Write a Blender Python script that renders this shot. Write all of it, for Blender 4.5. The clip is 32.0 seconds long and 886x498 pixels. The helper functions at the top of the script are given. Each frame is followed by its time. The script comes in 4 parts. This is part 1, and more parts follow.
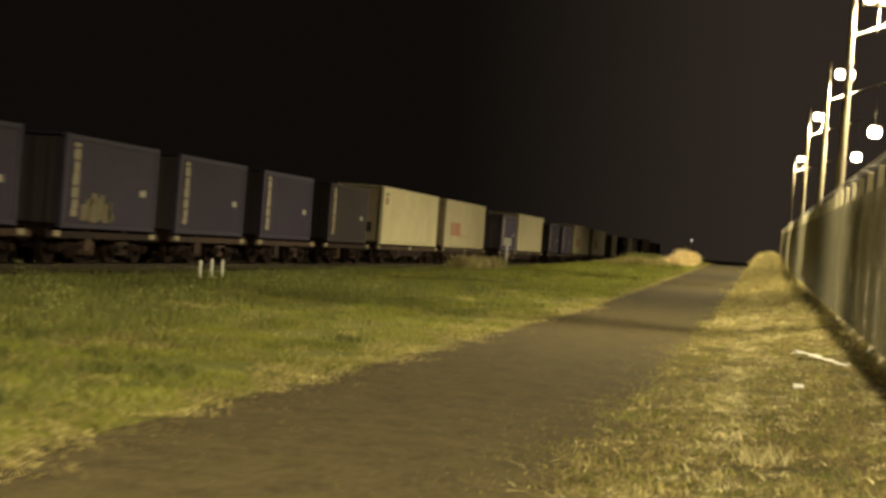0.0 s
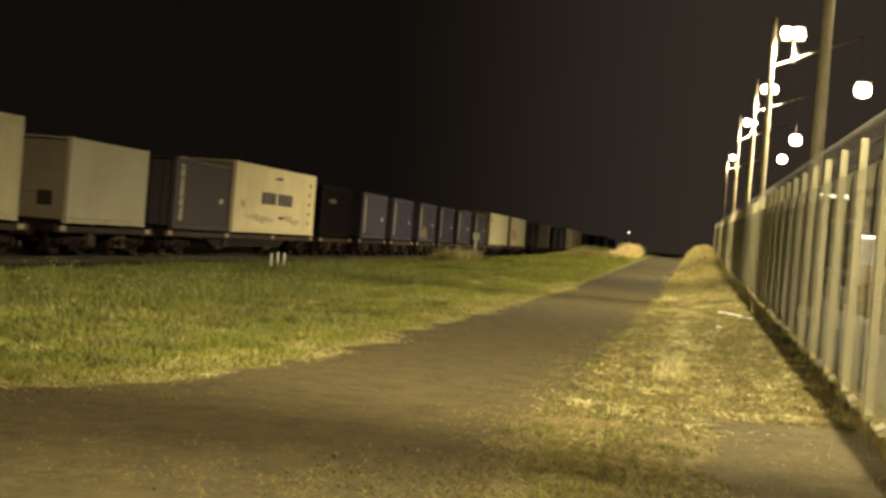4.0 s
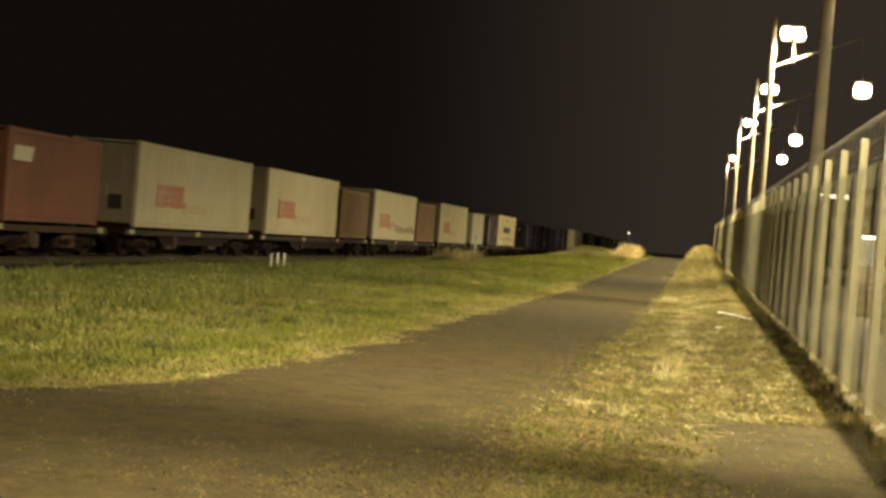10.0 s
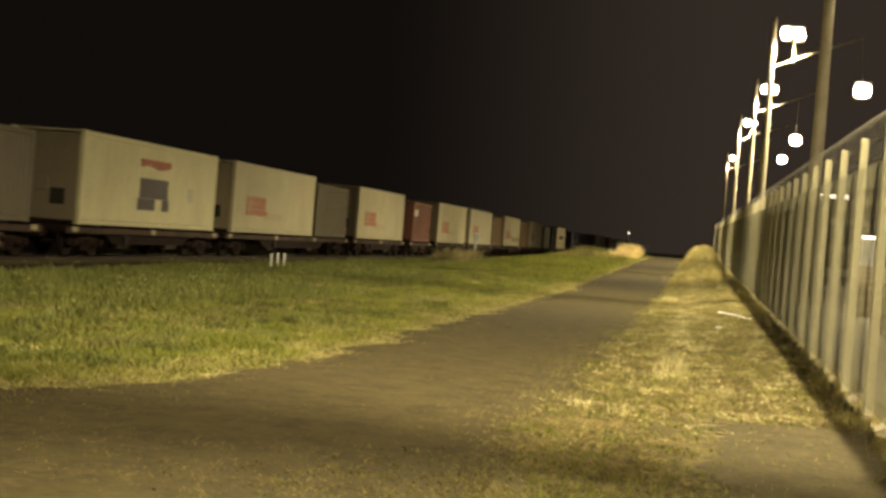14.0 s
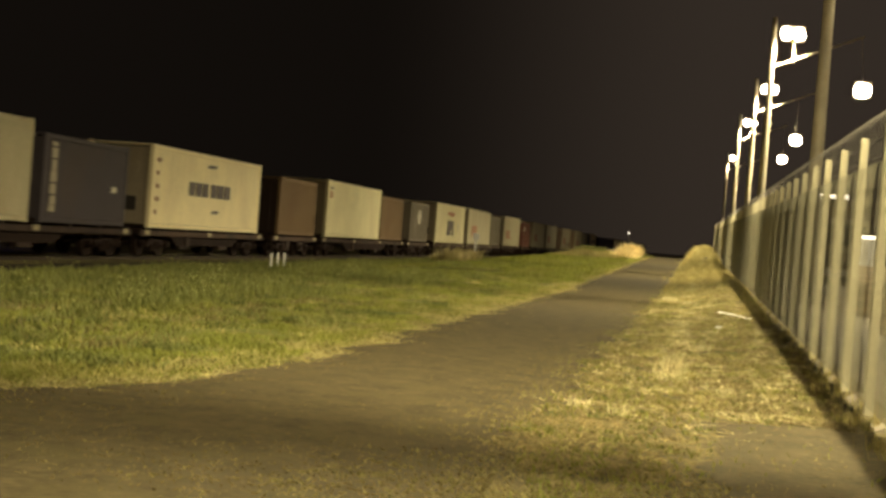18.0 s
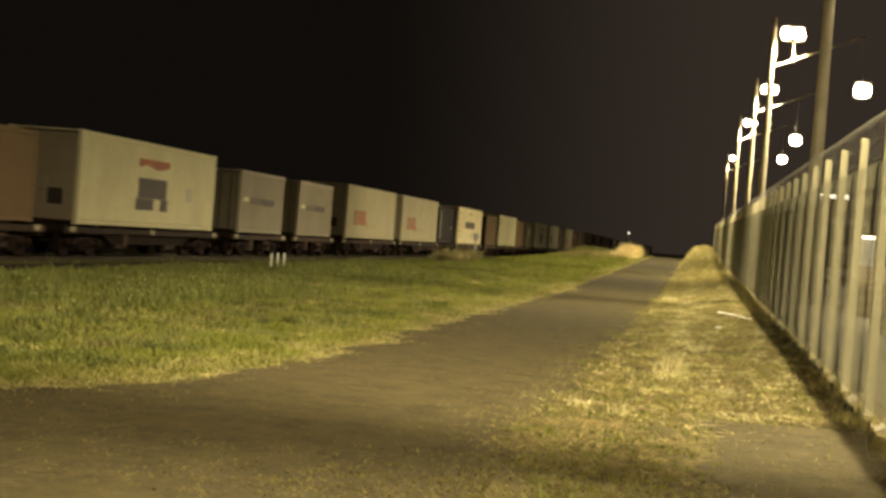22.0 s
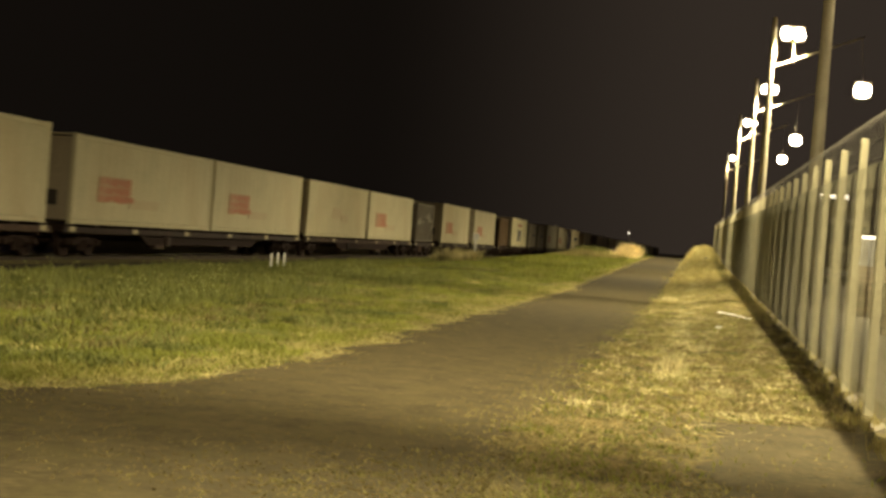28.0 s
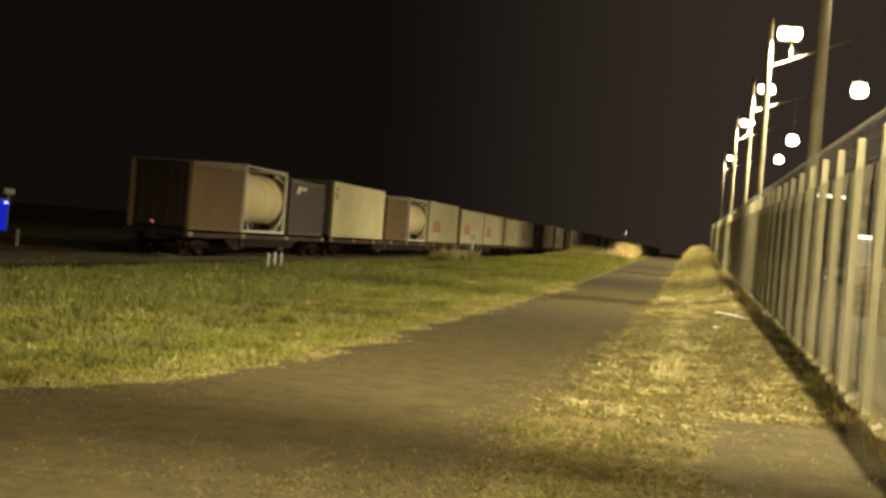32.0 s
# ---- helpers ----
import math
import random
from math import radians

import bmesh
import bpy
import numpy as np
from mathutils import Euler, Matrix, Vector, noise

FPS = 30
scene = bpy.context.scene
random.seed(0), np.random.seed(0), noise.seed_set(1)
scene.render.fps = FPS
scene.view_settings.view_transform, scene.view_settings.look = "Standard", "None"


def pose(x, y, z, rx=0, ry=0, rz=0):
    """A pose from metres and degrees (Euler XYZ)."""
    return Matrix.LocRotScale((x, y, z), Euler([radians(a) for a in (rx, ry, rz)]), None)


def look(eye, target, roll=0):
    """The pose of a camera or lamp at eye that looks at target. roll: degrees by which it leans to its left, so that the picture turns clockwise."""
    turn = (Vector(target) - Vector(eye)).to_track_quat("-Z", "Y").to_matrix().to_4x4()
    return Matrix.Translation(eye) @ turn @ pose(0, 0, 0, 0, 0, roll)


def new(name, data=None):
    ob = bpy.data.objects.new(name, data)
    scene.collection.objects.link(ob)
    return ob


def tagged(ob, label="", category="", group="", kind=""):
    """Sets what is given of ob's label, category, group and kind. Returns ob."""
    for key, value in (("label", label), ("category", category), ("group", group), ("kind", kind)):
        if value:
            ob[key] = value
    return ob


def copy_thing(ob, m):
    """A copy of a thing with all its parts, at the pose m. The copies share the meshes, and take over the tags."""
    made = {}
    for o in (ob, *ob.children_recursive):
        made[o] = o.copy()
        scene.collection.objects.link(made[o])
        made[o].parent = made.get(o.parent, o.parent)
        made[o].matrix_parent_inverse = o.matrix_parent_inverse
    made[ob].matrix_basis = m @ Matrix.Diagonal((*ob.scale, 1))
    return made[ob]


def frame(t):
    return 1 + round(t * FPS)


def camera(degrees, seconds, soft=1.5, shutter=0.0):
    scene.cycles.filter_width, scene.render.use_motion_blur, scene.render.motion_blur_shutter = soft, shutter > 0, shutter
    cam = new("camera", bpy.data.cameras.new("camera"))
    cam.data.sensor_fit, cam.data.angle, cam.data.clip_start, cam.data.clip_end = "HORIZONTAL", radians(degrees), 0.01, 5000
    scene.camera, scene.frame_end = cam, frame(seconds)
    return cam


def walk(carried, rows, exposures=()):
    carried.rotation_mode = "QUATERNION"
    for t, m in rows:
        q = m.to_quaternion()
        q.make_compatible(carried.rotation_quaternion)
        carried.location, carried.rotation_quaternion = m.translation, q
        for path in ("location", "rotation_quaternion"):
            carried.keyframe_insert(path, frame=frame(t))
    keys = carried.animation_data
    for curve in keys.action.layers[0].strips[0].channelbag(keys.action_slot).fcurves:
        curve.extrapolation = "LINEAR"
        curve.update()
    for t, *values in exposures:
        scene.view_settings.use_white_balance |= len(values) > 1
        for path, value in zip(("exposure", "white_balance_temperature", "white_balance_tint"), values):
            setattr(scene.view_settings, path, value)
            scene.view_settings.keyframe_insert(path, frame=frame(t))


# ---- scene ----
# ---- the camera and its path ----
EYE_Z = 1.5
cam = camera(34.37, 32.0, soft=3.1, shutter=0.5)


def aim(y, z, yaw, pitch, roll):
    a, b = radians(yaw), radians(pitch)
    way = Vector((-math.sin(a) * math.cos(b), math.cos(a) * math.cos(b), math.sin(b)))
    eye = Vector((0, y, z))
    return look(eye, eye + way * 50, roll)


walk(cam, [
    (0.0, aim(11.7, EYE_Z, 12.62, -0.432, 4.532)),
    (0.5, aim(8.75, EYE_Z, 11.93, -0.440, 4.532)),
    (1.0, aim(5.7, EYE_Z, 11.24, -0.476, 4.532)),
    (1.5, aim(2.75, EYE_Z, 10.63, -0.490, 4.532)),
    (2.0, aim(0.12, EYE_Z, 10.125, -0.490, 4.532)),
    (2.1, aim(0, EYE_Z, 10.108, -0.490, 4.532)),
    (2.5, aim(0, EYE_Z, 10.108, -0.495, 4.532)),
    (3.0, aim(0, EYE_Z, 10.108, -0.560, 4.532)),
    (5.5, aim(0, EYE_Z, 10.108, -0.537, 4.532)),
    (31.5, aim(0, EYE_Z, 10.108, -0.537, 4.532)),
    (32.0, aim(0, EYE_Z, 9.995, -0.537, 4.532)),
], exposures=[(0.0, -0.2), (1.0, -0.12), (2.0, -0.03), (5.5, 0.0), (32.0, 0.0)])

# ---- night sky and floodlights ----
world = bpy.data.worlds.new("night_sky")
scene.world = world
world.use_nodes = True
wn, wl = world.node_tree.nodes, world.node_tree.links
# night sky; lens glare from the lamps lifts its colour over the yard's side
wc, wx, wr, wm = wn.new("ShaderNodeTexCoord"), wn.new("ShaderNodeSeparateXYZ"), wn.new("ShaderNodeMapRange"), wn.new("ShaderNodeVectorMath")
wr.interpolation_type = "SMOOTHSTEP"
wr.inputs["From Min"].default_value, wr.inputs["From Max"].default_value = -0.24, 0.03
wr.inputs["To Min"].default_value, wr.inputs["To Max"].default_value = 0.86, 5.2
wm.operation = "SCALE"
wm.inputs[0].default_value = (0.0062, 0.0046, 0.0034)
wl.new(wc.outputs["Generated"], wx.inputs[0])
wl.new(wx.outputs["X"], wr.inputs["Value"])
wl.new(wr.outputs[0], wm.inputs["Scale"])
wl.new(wm.outputs[0], wn["Background"].inputs["Color"])

LAMP_COLOUR = (1.0, 0.865, 0.56)


def flood(name, x, y, z, power, cone=146, out=3.0, ahead=0.0, size=0.3):
    """A floodlight that throws its light down and out over the road and the track."""
    data = bpy.data.lights.new(name, "SPOT")
    data.energy, data.color, data.shadow_soft_size = power, LAMP_COLOUR, size
    data.spot_size, data.spot_blend = radians(cone), 0.8
    ob = new(name, data)
    ob.matrix_world = look((x, y, z), (x - out, y + ahead, z - 8), 0)
    return ob


# masts stand every 32 m behind the fence: y, x, height of the arm, reach of the floodlights, place and height of the low lamp
MASTS = [(9.7, 3.0, 12.0, 0.46, 0, 0), (41.4, 3.03, 12.0, 0.42, 0, 0), (73.5, 2.82, 11.4, 0.93, 7.33, 10.3), (105.6, 3.14, 12.3, 0.93, 6.17, 10.3), (137.7, 2.84, 12.8, 0.93, 6.95, 11.1), (202.0, 2.9, 13.8, 0.93, 0, 0)]
# power, cone, aim across and along the road, size of the light
AIMED = [(34000, 138, 0.2, 3.3, 0.165), (27500, 134, 1.5, 0.0, 0.16), (26500, 146, 2.4, 0.0, 0.3), (33000, 142, 1.8, 0.0, 0.3), (30000, 142, 1.6, 0.0, 0.3), (12000, 146, 2.0, 0.0, 0.3)]
for (my, mx, mz, reach, lx, lz), aimed in zip(MASTS, AIMED):
    flood("flood_light", mx + reach, my, mz + 1.0, *aimed)
    if lx:
        flood("yard_light", lx, my - 0.3, lz - 0.1, 6000)

# ---- materials ----


def material(name, colour, rough=0.6, metal=0.0, vary=0.25, scale=3.0, fine=40.0, bump=0.02, stain=None, stain_amount=0.35, per="", spec=0.4, each=0.28):
    """A painted or natural surface: colour broken at two scales, stains with a shape of their own, fine relief."""
    m = bpy.data.materials.new(name)
    m.use_nodes = True
    t = m.node_tree
    n, l = t.nodes, t.links
    b = n["Principled BSDF"]
    b.inputs["Roughness"].default_value, b.inputs["Metallic"].default_value = rough, metal
    b.inputs["Specular IOR Level"].default_value = spec
    co = n.new("ShaderNodeTexCoord")
    big, small = n.new("ShaderNodeTexNoise"), n.new("ShaderNodeTexNoise")
    big.inputs["Scale"].default_value, small.inputs["Scale"].default_value = scale, fine
    big.inputs["Detail"].default_value = 5
    for q in (big, small):
        l.new(co.outputs["Object"], q.inputs["Vector"])
    ramp = n.new("ShaderNodeMapRange")
    ramp.inputs["From Min"].default_value, ramp.inputs["From Max"].default_value = 0.3, 0.7
    ramp.inputs["To Min"].default_value, ramp.inputs["To Max"].default_value = 1 - vary, 1 + vary
    add = n.new("ShaderNodeMath")
    add.operation = "ADD"
    half = n.new("ShaderNodeMath")
    half.operation = "MULTIPLY"
    half.inputs[1].default_value = 0.5
    l.new(big.outputs["Fac"], add.inputs[0])
    l.new(small.outputs["Fac"], add.inputs[1])
    l.new(add.outputs[0], half.inputs[0])
    l.new(half.outputs[0], ramp.inputs["Value"])
    mul = n.new("ShaderNodeVectorMath")
    mul.operation = "SCALE"
    mul.inputs[0].default_value = colour
    l.new(ramp.outputs[0], mul.inputs["Scale"])
    out = mul.outputs[0]
    if per:
        src = n.new("ShaderNodeNewGeometry").outputs["Random Per Island"] if per == "island" else n.new("ShaderNodeObjectInfo").outputs["Random"]
        r2 = n.new("ShaderNodeMapRange")
        r2.inputs["To Min"].default_value, r2.inputs["To Max"].default_value = 1 - each, 1 + each
        l.new(src, r2.inputs["Value"])
        m2 = n.new("ShaderNodeVectorMath")
        m2.operation = "SCALE"
        l.new(out, m2.inputs[0])
        l.new(r2.outputs[0], m2.inputs["Scale"])
        out = m2.outputs[0]
    if stain:
        s = n.new("ShaderNodeTexNoise")
        s.inputs["Scale"].default_value, s.inputs["Detail"].default_value = scale * 0.6, 8
        st = n.new("ShaderNodeMapping")
        st.inputs["Scale"].default_value = (1, 1, 0.45)
        l.new(co.outputs["Object"], st.inputs["Vector"])
        l.new(st.outputs[0], s.inputs["Vector"])
        r3 = n.new("ShaderNodeMapRange")
        r3.inputs["From Min"].default_value, r3.inputs["From Max"].default_value = 0.5, 0.72
        r3.inputs["To Max"].default_value = stain_amount
        l.new(s.outputs["Fac"], r3.inputs["Value"])
        mix = n.new("ShaderNodeMix")
        mix.data_type = "RGBA"
        l.new(r3.outputs[0], mix.inputs["Factor"])
        l.new(out, mix.inputs["A"])
        mix.inputs["B"].default_value = (*stain, 1)
        out = mix.outputs["Result"]
    l.new(out, b.inputs["Base Color"])
    if bump:
        bu = n.new("ShaderNodeBump")
        bu.inputs["Strength"].default_value, bu.inputs["Distance"].default_value = 0.6, bump
        l.new(half.outputs[0], bu.inputs["Height"])
        l.new(bu.outputs[0], b.inputs["Normal"])
    return m


def leaf(name, colour, *a, **k):
    """A thin leaf: like material(), but part of the light comes through it."""
    m = material(name, colour, *a, **k)
    t = m.node_tree
    n, l = t.nodes, t.links
    b = n["Principled BSDF"]
    through_leaf, mix = n.new("ShaderNodeBsdfTranslucent"), n.new("ShaderNodeMixShader")
    mix.inputs["Fac"].default_value = 0.4
    l.new(b.inputs["Base Color"].links[0].from_socket, through_leaf.inputs["Color"])
    l.new(b.outputs[0], mix.inputs[1])
    l.new(through_leaf.outputs[0], mix.inputs[2])
    l.new(mix.outputs[0], n["Material Output"].inputs["Surface"])
    return m


def glow(name, colour, strength):
    m = bpy.data.materials.new(name)
    m.use_nodes = True
    b = m.node_tree.nodes["Principled BSDF"]
    b.inputs["Base Color"].default_value = (*colour, 1)
    b.inputs["Emission Color"].default_value = (*colour, 1)
    b.inputs["Emission Strength"].default_value = strength
    return m


SOIL = material("soil", (0.1, 0.082, 0.035), 0.95, vary=0.8, scale=1.6, fine=12, bump=0.05, stain=(0.045, 0.045, 0.016), stain_amount=0.6, spec=0.1)
ASPHALT = material("worn_asphalt", (0.069, 0.0545, 0.0257), 0.95, vary=0.42, scale=3.0, fine=15, bump=0.008, stain=(0.08, 0.066, 0.027), stain_amount=0.7, spec=0.08)
APRON = material("dusty_old_asphalt", (0.078, 0.064, 0.033), 0.95, vary=0.5, scale=2.0, fine=15, bump=0.02, stain=(0.065, 0.054, 0.026), stain_amount=0.5, spec=0.1)
CESS = material("dark_dirt", (0.023, 0.0165, 0.0095), 0.95, vary=0.7, scale=1.2, fine=9, bump=0.05, stain=(0.05, 0.04, 0.02), stain_amount=0.6, spec=0.1)
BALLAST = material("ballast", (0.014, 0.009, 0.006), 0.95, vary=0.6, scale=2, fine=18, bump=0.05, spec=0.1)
TURF = material("turf", (0.128, 0.129, 0.03), 0.95, vary=0.5, scale=1.1, fine=7, bump=0.05, stain=(0.15, 0.125, 0.045), stain_amount=0.6, spec=0.1)
GRASS = leaf("green_grass", (0.24, 0.252, 0.046), 0.8, vary=0.5, scale=0.5, fine=1.7, bump=0, per="island", stain=(0.27, 0.23, 0.075), stain_amount=0.6, spec=0.2, each=0.1)
WEED = leaf("tall_weed", (0.19, 0.198, 0.05), 0.75, vary=0.5, scale=0.6, fine=2.4, bump=0, per="island", each=0.22)
DRY = leaf("dry_grass", (0.38, 0.32, 0.115), 0.8, vary=0.6, scale=0.6, fine=3, bump=0, per="island", each=0.2)
STRAW = leaf("straw", (0.6, 0.525, 0.26), 0.8, vary=0.5, scale=1.2, fine=8, bump=0, per="island")
RIM = leaf("rim_straw", (0.46, 0.39, 0.16), 0.8, vary=0.6, scale=1.2, fine=6, bump=0, per="island")
DEAD = leaf("dead_grass", (0.22, 0.177, 0.07), 0.85, vary=0.4, scale=1.5, fine=8, bump=0, per="island")
THATCH = leaf("matted_thatch", (0.25, 0.195, 0.078), 0.9, vary=0.7, scale=1.1, fine=4, bump=0, per="island", spec=0.1)
MOSS = leaf("creeping_growth", (0.25, 0.215, 0.08), 0.9, vary=0.7, scale=3, fine=9, bump=0, per="island", spec=0.1)
BLEACHED = leaf("bleached_grass", (0.74, 0.61, 0.31), 0.85, vary=0.5, scale=0.9, fine=6, bump=0, per="island", spec=0.1)
DOCK = leaf("broad_dark_weed", (0.14, 0.147, 0.035), 0.75, vary=0.5, scale=1.6, fine=6, bump=0, per="island", each=0.3)
FLOWER = leaf("yellow_flower", (0.5, 0.5, 0.18), 0.6, vary=0.2, bump=0, per="island")
STEEL = material("dark_wagon_steel", (0.021, 0.0115, 0.0075), 0.8, 0.0, stain=(0.03, 0.015, 0.009), spec=0.15, scale=1.5)
SILL = material("dusty_sill", (0.054, 0.031, 0.018), 0.8, 0.0, vary=0.7, stain=(0.025, 0.018, 0.012), stain_amount=0.9, scale=1.0, per="object", each=0.6)
RAIL = material("rail_steel", (0.07, 0.05, 0.035), 0.6, 0.3, vary=0.2)
SLEEPER = material("dark_sleeper", (0.035, 0.028, 0.02), 0.9)
CONCRETE = material("fence_concrete", (0.41, 0.367, 0.222), 0.9, vary=0.2, scale=2.5, fine=30, bump=0.01, stain=(0.2, 0.17, 0.1), per="object")
PLINTH = material("pale_concrete", (0.25, 0.215, 0.135), 0.9, vary=0.2, stain=(0.14, 0.115, 0.07), stain_amount=0.7)
MAST = material("galvanised_mast", (0.42, 0.37, 0.25), 0.55, 0.15, vary=0.2, stain=(0.25, 0.22, 0.15))
WIRE = material("galvanised_wire", (0.25, 0.23, 0.18), 0.5, 0.5, vary=0.2, bump=0)
MESH = material("welded_mesh_wire", (0.17, 0.156, 0.09), 0.6, 0.15, vary=0.25, scale=1.5, fine=8, bump=0, stain=(0.1, 0.085, 0.05), stain_amount=0.5, per="object", each=0.12)
WHITE_POST = material("white_paint", (0.75, 0.73, 0.65), 0.6, vary=0.12, stain=(0.35, 0.3, 0.2))
LAMP_GLOW = glow("lamp_glass", (1.0, 0.88, 0.6), 60)
SMALL_GLOW = glow("small_lamp_glass", (1.0, 0.9, 0.7), 6)
BLUE_GLOW = glow("blue_lit_panel", (0.01, 0.022, 0.6), 0.62)
BLUE_LED = glow("blue_led", (0.3, 0.3, 1.0), 4)
RED_GLOW = glow("red_marker_glass", (1.0, 0.36, 0.28), 1.3)
YARD = material("yard_concrete", (0.13, 0.113, 0.07), 0.9, vary=0.3, scale=0.4, fine=10, stain=(0.1, 0.087, 0.055))
PALLET = material("weathered_timber", (0.33, 0.26, 0.16), 0.85, vary=0.3, scale=4, fine=30, per="object")
PAPER = material("white_litter", (0.8, 0.78, 0.7), 0.7, vary=0.1)


def paint(name, colour, rough=0.55, stain=(0.12, 0.075, 0.035), amount=0.35, spec=0.4):
    return material(name, colour, rough, 0.0, spec=spec, vary=0.14, scale=0.9, fine=12, bump=0.004, stain=stain, stain_amount=amount)


# container brown with shade in it, for rear ends the lamps hardly reach
SHADED_BROWN = paint("shaded_brown_doors", (0.024, 0.012, 0.007), 0.85)
WHITE = paint("white_container_paint", (0.472, 0.415, 0.252), 0.65, (0.4, 0.3, 0.165), 0.6)
CREAM = paint("cream_container_paint", (0.675, 0.605, 0.352), 0.6, (0.5, 0.39, 0.215), 0.45)
BRIGHT = paint("bright_cream_container_paint", (0.88, 0.748, 0.425), 0.6, (0.64, 0.49, 0.27), 0.45)
GREYWHITE = paint("grey_white_container_paint", (0.485, 0.442, 0.306), 0.6, (0.32, 0.26, 0.165), 0.5)
PALEGREY = paint("pale_grey_container_paint", (0.37, 0.318, 0.22), 0.65, (0.25, 0.2, 0.125), 0.5)
BLUE = paint("blue_container_paint", (0.06, 0.049, 0.082), 0.55, (0.06, 0.05, 0.05), 0.45)
NAVY = paint("navy_container_paint", (0.066, 0.053, 0.055), 0.6)
DARK = paint("dark_container_paint", (0.0105, 0.0075, 0.0085), 0.85, (0.014, 0.01, 0.007), 0.4, spec=0.12)
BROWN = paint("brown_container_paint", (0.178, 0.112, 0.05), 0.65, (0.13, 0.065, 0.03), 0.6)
RED = paint("red_container_paint", (0.2, 0.083, 0.05), 0.6, (0.09, 0.05, 0.03), 0.6)
SLATE = paint("blue_grey_container_paint", (0.098, 0.08, 0.074), 0.65)
WEATHERED = paint("weathered_brown_paint", (0.085, 0.067, 0.041), 0.65, (0.15, 0.125, 0.08), 0.6)
SCRAWL = paint("dull_scrawl", (0.27, 0.24, 0.17), 0.65, (0.1, 0.085, 0.055), 0.8)
GREY = paint("grey_container_paint", (0.165, 0.137, 0.086), 0.65)
DGREY = paint("weathered_grey_paint", (0.15, 0.122, 0.08), 0.6, (0.28, 0.24, 0.165), 0.7)
ENDGREY = paint("machinery_grey", (0.29, 0.232, 0.148), 0.7, (0.17, 0.115, 0.065), 0.6)
TANK = material("tank_shell", (0.93, 0.79, 0.45), 0.1, 0.0, vary=0.08, bump=0, spec=0.6, scale=0.8, stain=(0.4, 0.33, 0.22), stain_amount=0.25)
GLASS = material("dark_glass", (0.02, 0.02, 0.022), 0.08, vary=0.1, bump=0)
FRAMEWHITE = paint("tank_frame_paint", (0.75, 0.72, 0.6))
LOGO_RED = paint("red_marking", (0.4, 0.15, 0.085), 0.65, (0.46, 0.33, 0.2), 0.8)
LOGO_FADED = paint("faded_red_panel", (0.4, 0.22, 0.125), 0.65, (0.46, 0.38, 0.24), 0.9)
LOGO_GHOST = paint("ghost_of_red", (0.45, 0.36, 0.22), 0.65, (0.46, 0.4, 0.26), 0.9)
LOGO_BLUE = paint("dark_blue_marking", (0.13, 0.105, 0.095), 0.6, (0.3, 0.26, 0.18), 0.6)
LOGO_PALE = paint("pale_marking", (0.55, 0.5, 0.38), 0.6)
REFLECTOR = paint("dull_reflector", (0.42, 0.36, 0.21), 0.6)
STRIPE = paint("dirty_pale_stripe", (0.42, 0.36, 0.25), 0.65, (0.12, 0.1, 0.08), 0.7)
GRAFFITI = paint("graffiti_olive", (0.2, 0.18, 0.09), 0.65, (0.34, 0.3, 0.2), 0.8)
GRAFDARK = paint("graffiti_dark", (0.27, 0.205, 0.13), 0.65, (0.42, 0.34, 0.21), 0.8)
SCUFF = paint("brown_scuff", (0.64, 0.52, 0.3), 0.7, (0.8, 0.68, 0.4), 0.9)
BLACK = material("dark_opening", (0.036, 0.028, 0.02), 0.8)
ROD = material("lock_rod_steel", (0.04, 0.024, 0.015), 0.7, 0.0)

# ---- building helpers ----


def box(bm, x0, y0, z0, x1, y1, z1, bevel=0.0):
    vs = [bm.verts.new((x, y, z)) for x in (x0, x1) for y in (y0, y1) for z in (z0, z1)]
    faces = [bm.faces.new([vs[i] for i in q]) for q in ((0, 1, 3, 2), (4, 6, 7, 5), (0, 4, 5, 1), (2, 3, 7, 6), (0, 2, 6, 4), (1, 5, 7, 3))]
    if bevel:
        es = list({e for f in faces for e in f.edges})
        bmesh.ops.bevel(bm, geom=es, offset=bevel, segments=1, affect="EDGES")
    return bm


def boxed(*a, bevel=0.0):
    return box(bmesh.new(), *a, bevel=bevel)


def rod(bm, a, b, r0, r1=None, n=8):
    a, b = Vector(a), Vector(b)
    q = (b - a).to_track_quat("Z", "Y").to_matrix()
    r1 = r0 if r1 is None else r1
    rings = []
    for p, r in ((a, r0), (b, r1)):
        rings.append([bm.verts.new(p + q @ Vector((r * math.cos(k * math.tau / n), r * math.sin(k * math.tau / n), 0))) for k in range(n)])
    for k in range(n):
        bm.faces.new((rings[0][k], rings[0][(k + 1) % n], rings[1][(k + 1) % n], rings[1][k]))
    bm.faces.new(rings[0][::-1])
    bm.faces.new(rings[1])
    return bm


def mesh_of(name, bm, mat):
    bmesh.ops.recalc_face_normals(bm, faces=bm.faces)
    me = bpy.data.meshes.new(name)
    bm.to_mesh(me)
    bm.free()
    me.materials.append(mat)
    return me


def part(name, bm, mat, parent, label="", at=None):
    ob = new(name, bm if isinstance(bm, bpy.types.Mesh) else mesh_of(name, bm, mat))
    ob.parent = parent
    if at:
        ob.location = at
    if label:
        ob["label"] = label
    return ob


def thing(name, label, category, group="", kind="", at=(0, 0, 0)):
    ob = new(name)
    ob.location = at
    ob.empty_display_size = 0.2
    return tagged(ob, label, category, group, kind)


def sheet(name, verts, faces, mat):
    me = bpy.data.meshes.new(name)
    me.from_pydata(verts, [], faces)
    me.materials.append(mat)
    me.update()
    return new(name, me)


# ---- the lie of the land ----


